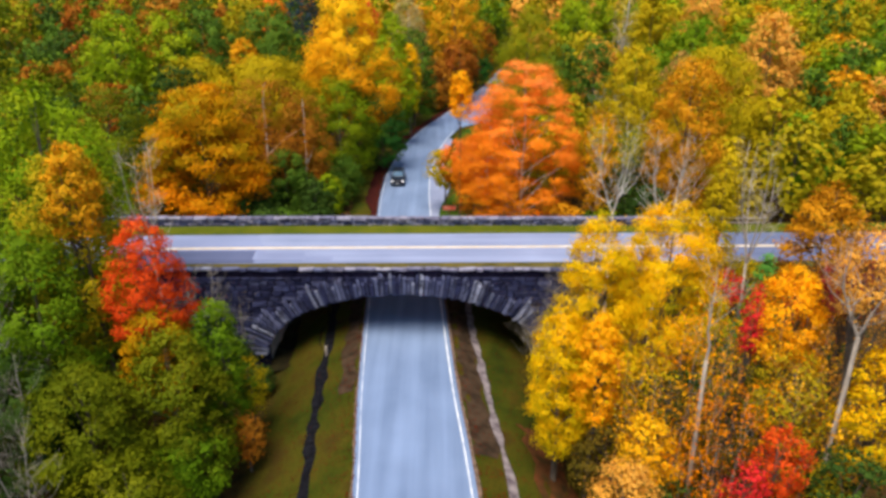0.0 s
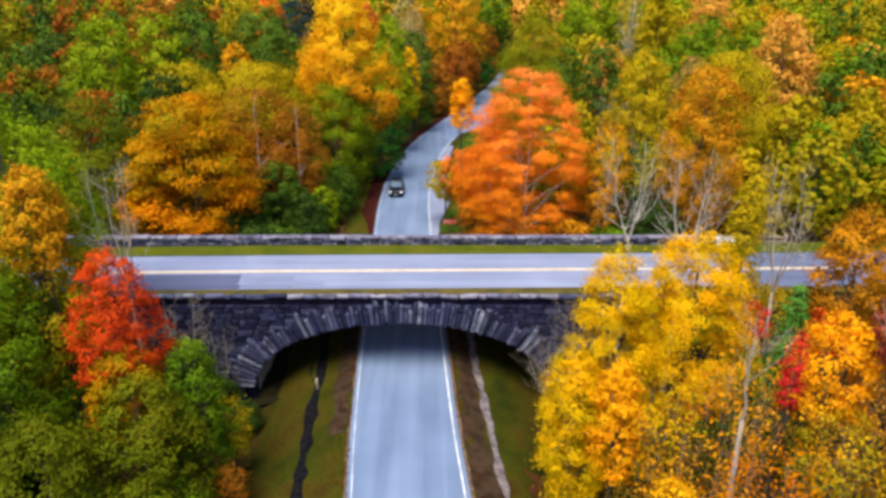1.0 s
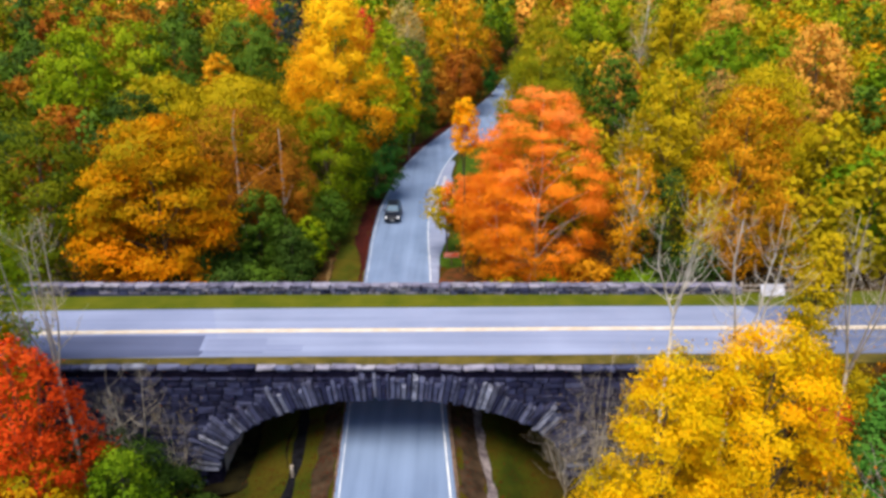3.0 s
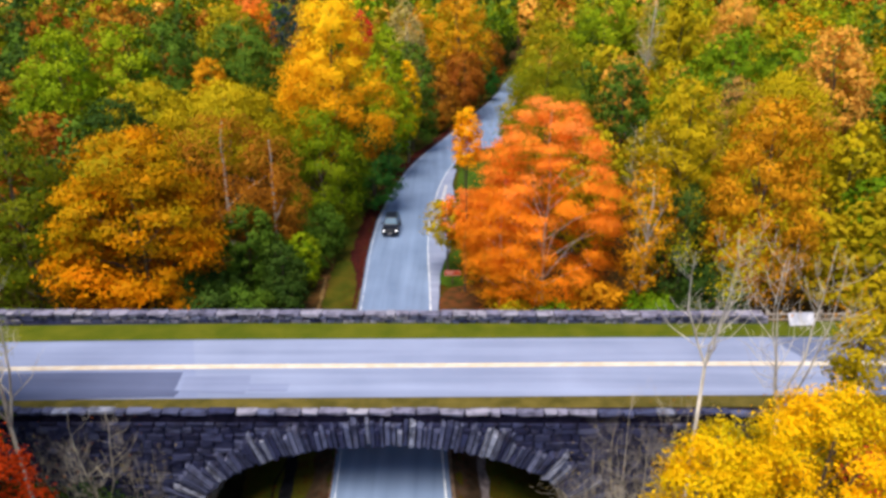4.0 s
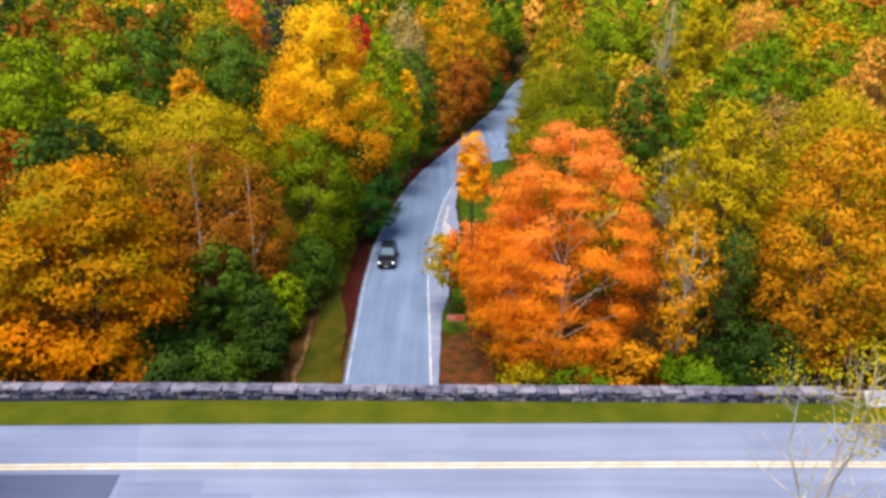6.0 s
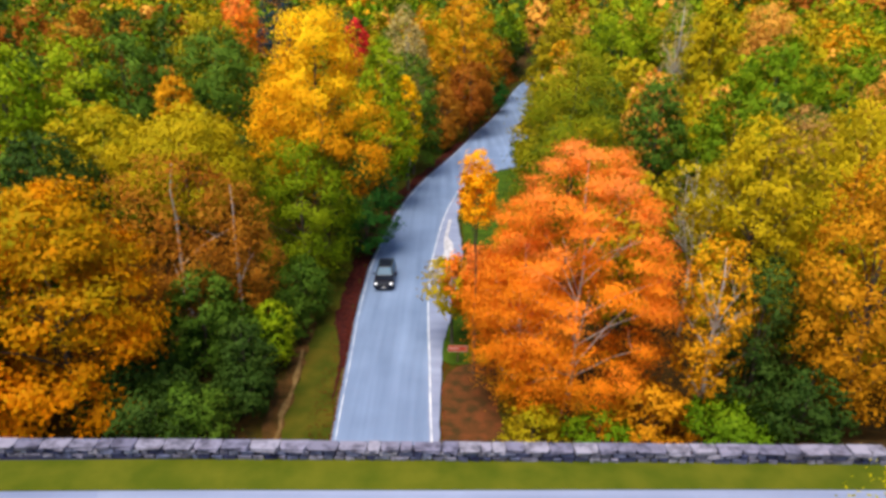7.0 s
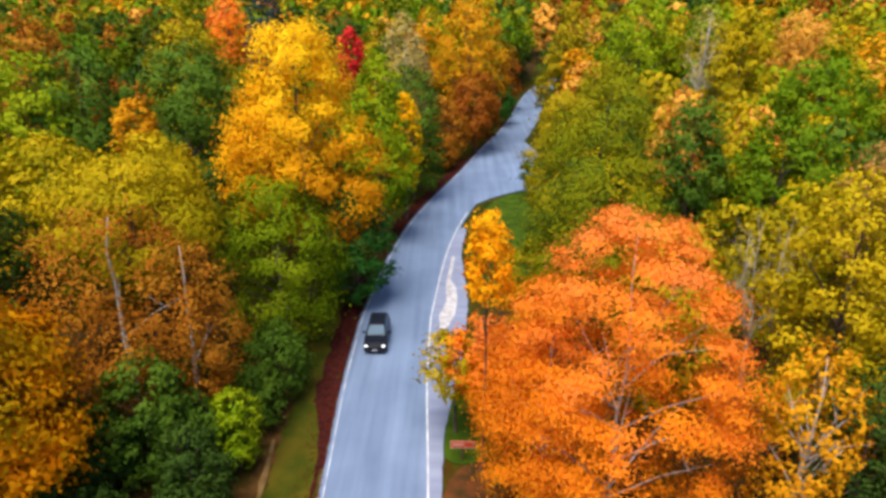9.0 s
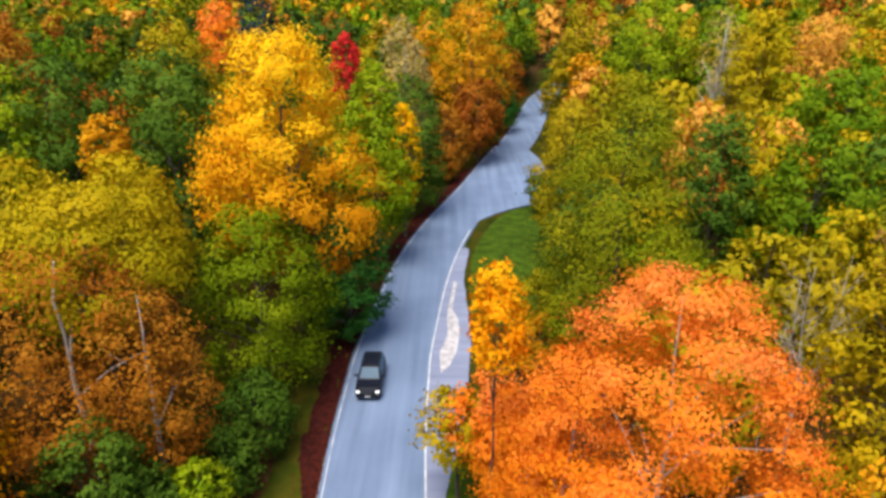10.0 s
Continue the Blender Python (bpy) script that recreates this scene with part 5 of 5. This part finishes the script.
    bare_tree(TANGLE, x, y, top, wide, seed, 5, 0.12, 0.045, colour, 2200, 0.3, 0.0, bark, 1.5)
for x, y, top, seed in ((-22.4, 27.0, 9.2, 51), (-25.0, 31.0, 11.6, 52), (-20.6, 24.6, 6.4, 53)):
    bare_tree("pale leafless twigs rising through green brush", x, y, top, 2.2, seed, 4, 0.2, 0.06, "moss", 120, 0.4)
WALL_TWIGS = "grey twiggy brush spreading over the bridge wall"
for x, top, seed in ((8.6, 4.6, 31), (10.6, 5.8, 32), (12.8, 6.2, 33), (7.4, 3.0, 34)):
    bare_tree(WALL_TWIGS, x, 42.9, top, 2.4, seed, 6, 0.1, 0.045, "dusky", 80, 0.4)


# ---- the dark car ----
def loft(stations, ring):
    """stations: argument tuples; ring(args) gives a closed ring of points."""
    bm = bmesh.new()
    rings = [[bm.verts.new(p) for p in ring(*st)] for st in stations]
    n = len(rings[0])
    for a, b in zip(rings, rings[1:]):
        for i in range(n):
            bm.faces.new((a[i], a[(i + 1) % n], b[(i + 1) % n], b[i]))
    bm.faces.new(rings[0][::-1])
    bm.faces.new(rings[-1])
    bmesh.ops.recalc_face_normals(bm, faces=bm.faces)
    return bm


def shiny(name, col, rough, metal=0.0, coat=0.0):
    m, t, b = blank(name, rough)
    n = noise_of(t, 6.0, 3.0)
    t.links.new(ramp(t, [col, tuple(min(1, c * 1.25) for c in col[:3]) + (1,)], n), b.inputs["Base Color"])
    b.inputs["Metallic"].default_value, b.inputs["Coat Weight"].default_value = metal, coat
    return m


PAINT = shiny("black_car_paint", (0.006, 0.008, 0.018, 1), 0.45, 0.0, 0.08)
GLASS = shiny("dark_car_glass", (0.05, 0.11, 0.19, 1), 0.12, 0.0, 0.0)
PAINT.node_tree.nodes["Principled BSDF"].inputs["Specular IOR Level"].default_value = 0.3
GLASS.node_tree.nodes["Principled BSDF"].inputs["Specular IOR Level"].default_value = 0.12
RUBBER = shiny("tyre_rubber", (0.015, 0.015, 0.016, 1), 0.85)
CHROME = shiny("chrome", (0.6, 0.61, 0.63, 1), 0.18, 1.0)
LAMP, lt, lb = blank("lit_headlight", 0.2)
lb.inputs["Base Color"].default_value = (0.9, 0.92, 0.95, 1)
lb.inputs["Emission Color"].default_value = (1.0, 0.97, 0.92, 1)
lb.inputs["Emission Strength"].default_value = 0.9
PLATE = plain("plate_white", lin("b8b8ba"), lin("d6d6d8"), 6.0, 0.5)


def car(x, y, turn):
    root = tagged(new("car"), "black sport utility car with lit headlights on the road", "car")
    root.matrix_basis = pose(x, y, 0.0, 0, 0, turn)

    def ring(yy, w, lo, mid, hi):
        half = [(w * 0.86, lo), (w, lo + 0.14), (w * 1.02, mid), (w * 0.97, hi - 0.08), (w * 0.86, hi)]
        return [(a, yy, z) for a, z in half] + [(-a, yy, z) for a, z in half[::-1]]
    bm = loft([(-2.32, 0.74, 0.34, 0.56, 0.78), (-2.24, 0.86, 0.26, 0.6, 0.9), (-1.95, 0.93, 0.24, 0.66, 1.0), (-1.05, 0.95, 0.24, 0.7, 1.08), (0.2, 0.95, 0.24, 0.7, 1.09),
               (1.6, 0.95, 0.24, 0.7, 1.1), (2.15, 0.91, 0.27, 0.7, 1.08), (2.3, 0.82, 0.36, 0.7, 0.98)], ring)
    body = part("body", bm, PAINT, root, "glossy black painted body")

    def ring2(yy, w, z0, w2, z1):
        half = [(w, z0), (w * 0.35 + w2 * 0.65, z0 * 0.35 + z1 * 0.65), (w2, z1 - 0.06), (w2 * 0.86, z1)]
        return [(a, yy, z) for a, z in half] + [(-a, yy, z) for a, z in half[::-1]]
    bm = loft([(-1.12, 0.86, 1.04, 0.84, 1.1), (-0.75, 0.87, 1.05, 0.78, 1.38), (-0.3, 0.87, 1.05, 0.7, 1.66), (0.2, 0.87, 1.05, 0.69, 1.73), (1.4, 0.87, 1.05, 0.69, 1.72),
               (1.9, 0.86, 1.05, 0.68, 1.64), (2.16, 0.82, 1.05, 0.72, 1.16)], ring2)
    part("cabin", bm, PAINT, root, "black roof and pillars")

    def pane(name, pts, mat, off, parent, label=""):
        bm = bmesh.new()
        n = (Vector(pts[1]) - Vector(pts[0])).cross(Vector(pts[2]) - Vector(pts[0])).normalized()
        f = [bm.verts.new(Vector(p) + n * off) for p in pts]
        k = [bm.verts.new(Vector(p) - n * 0.02) for p in pts]
        bm.faces.new(f)
        for i in range(len(pts)):
            bm.faces.new((f[i], k[i], k[(i + 1) % len(pts)], f[(i + 1) % len(pts)]))
        return part(name, bm, mat, parent, label)
    pane("windscreen", [(-0.72, -1.05, 1.12), (0.72, -1.05, 1.12), (0.58, -0.36, 1.62), (-0.58, -0.36, 1.62)], GLASS, 0.035, root, "pale blue-tinted windscreen")
    pane("rear_window", [(0.6, 2.14, 1.2), (-0.6, 2.14, 1.2), (-0.55, 1.93, 1.58), (0.55, 1.93, 1.58)], GLASS, 0.03, root)
    for sx in (1, -1):
        for y0, y1 in ((-0.62, 0.35), (0.42, 1.3), (1.36, 1.86)):
            p = [(sx * 0.865, y0, 1.13), (sx * 0.865, y1, 1.13), (sx * 0.735, y1, 1.56), (sx * 0.735, y0 + (0.3 if y0 < 0 else 0), 1.56)]
            pane("side_window", p if sx > 0 else p[::-1], GLASS, 0.02, root)
        part("headlight", box_bm(sx * 0.7 - 0.13, sx * 0.7 + 0.13, -2.33, -2.12, 0.7, 0.84, 0.03), LAMP, root, "lit white headlight")
        part("tail_light", box_bm(sx * 0.76 - 0.1, sx * 0.76 + 0.1, 2.2, 2.32, 0.75, 1.0, 0.02), shiny("red_lens", (0.25, 0.01, 0.01, 1), 0.2), root)
        part("mirror", box_bm(sx * 1.03 - 0.11, sx * 1.03 + 0.11, -0.72, -0.56, 1.05, 1.22, 0.04), PAINT, root)
        part("roof_rail", box_bm(sx * 0.6 - 0.025, sx * 0.6 + 0.025, -0.1, 1.7, 1.735, 1.775, 0.01), CHROME, root, "thin metal roof rail")
        for wy in (-1.42, 1.38):
            bm = bmesh.new()
            bmesh.ops.create_cone(bm, cap_ends=True, segments=24, radius1=0.36, radius2=0.36, depth=0.24)
            bmesh.ops.bevel(bm, geom=[e for e in bm.edges if abs(e.verts[0].co.z - e.verts[1].co.z) < 0.01], offset=0.05, segments=2, affect="EDGES")
            bmesh.ops.rotate(bm, verts=bm.verts, matrix=Matrix.Rotation(radians(90), 3, "Y"))
            bmesh.ops.translate(bm, verts=bm.verts, vec=(sx * 0.85, wy, 0.36))
            wheel = part("wheel", bm, RUBBER, root, "black rubber tyre")
            bm = bmesh.new()
            bmesh.ops.create_cone(bm, cap_ends=True, segments=20, radius1=0.22, radius2=0.2, depth=0.05)
            bmesh.ops.rotate(bm, verts=bm.verts, matrix=Matrix.Rotation(radians(90), 3, "Y"))
            bmesh.ops.translate(bm, verts=bm.verts, vec=(sx * 0.965, wy, 0.36))
            part("rim", bm, CHROME, wheel, "silver wheel rim")
    part("grille", box_bm(-0.42, 0.42, -2.36, -2.25, 0.58, 0.8, 0.02), METAL_DARK, root, "dark front grille")
    part("bumper", box_bm(-0.82, 0.82, -2.4, -2.2, 0.32, 0.52, 0.05), PAINT, root)
    part("number_plate", box_bm(-0.2, 0.2, -2.43, -2.395, 0.4, 0.5), PLATE, root, "blank pale number plate")
    part("bonnet", box_bm(-0.7, 0.7, -2.0, -1.12, 1.02, 1.085, 0.03), PAINT, root)
    return root


car(-6.15, 86.5, 0.5)

# ---- signs and the fence ----
BROWN_SIGN = plain("brown_red_sign_board", lin("c0442a"), lin("d45432"), 5.0, 0.6)
CREAM = plain("cream_lettering", lin("e8d8c8"), lin("f6ece0"), 5.0, 0.6)
WOOD = plain("brown_post_wood", lin("4a3526"), lin("6e523a"), 5.0, 0.8, 0.5)
GREY_WOOD = plain("weathered_rail_wood", lin("8f7f74"), lin("bcaea2"), 4.0, 0.85, 0.6)
BOARD = plain("white_notice_board", lin("b4b4c4"), lin("d4d2da"), 3.0, 0.5)
INK = plain("grey_printing", lin("7f8498"), lin("9aa0b2"), 4.0, 0.6)

sg = tagged(new("road_sign"), "small reddish-brown park sign with cream lettering bars on a wooden post", "sign")
sg.location = (0.75, 71.8, land(0.75, 71.8) - 0.1)
part("post", box_bm(-0.06, 0.06, 0.03, 0.13, 0, 1.62, 0.01), WOOD, sg, "dark wooden post")
bd = part("board", box_bm(-0.75, 0.75, -0.02, 0.03, 1.1, 1.62, 0.01), BROWN_SIGN, sg, "reddish-brown board")
part("lettering", box_bm(-0.6, 0.1, -0.026, -0.019, 1.35, 1.41), CREAM, bd, "cream lettering bar")
for a, b, c, d in ((-0.72, 0.72, 1.575, 1.595), (-0.72, 0.72, 1.125, 1.145), (-0.72, -0.7, 1.145, 1.575), (0.7, 0.72, 1.145, 1.575)):
    part("border", box_bm(a, b, -0.025, -0.019, c, d), CREAM, bd)

fn = tagged(new("rail_fence"), "weathered split-rail fence at the end of the bridge parapet", "fence")
fz = land(23.5, 54.4)
for x in (21.35, 23.1, 24.9, 26.7, 28.5):
    part("post", box_bm(x - 0.08, x + 0.08, 54.28, 54.44, fz - 0.3, 6.25, 0.02), GREY_WOOD, fn)
for x in (21.35, 23.1, 24.9, 26.7):
    for z in (5.62, 6.02):
        part("rail", box_bm(x - 0.1, x + 1.9, 54.2, 54.29, z - 0.06, z + 0.06, 0.02), GREY_WOOD, fn)
nb = tagged(new("notice_board"), "white sloping notice board with unreadable print by the fence", "sign")
bm = box_bm(-0.85, 0.85, -0.04, 0.04, -0.42, 0.42, 0.015)
bo = part("board", bm, BOARD, nb, "white panel")
bars = [(0.62, 0.27, 0.34), (0.5, 0.16, 0.2), (0.55, 0.04, 0.08), (0.45, -0.08, -0.04), (0.52, -0.2, -0.16)]
for w, a, b in bars:
    part("print_bar", box_bm(-w, w * 0.7, -0.047, -0.039, a, b), INK, bo)
for sx in (-0.55, 0.55):
    part("leg", box_bm(sx - 0.05, sx + 0.05, 0.04, 0.12, -0.85, 0.3, 0.01), GREY_WOOD, nb)
nb.matrix_basis = pose(23.4, 53.85, 5.86, -34, 0, 3)

mk = tagged(new("marker_post"), "short pale marker post beside the gutter under the bridge", "post")
mk.location = (-8.8, 42.4, land(-8.8, 42.4) - 0.1)
part("post", box_bm(-0.08, 0.08, -0.08, 0.08, 0, 0.95, 0.02), GREY_WOOD, mk)
part("reflector", box_bm(-0.05, 0.05, -0.095, -0.079, 0.72, 0.86), CREAM, mk)
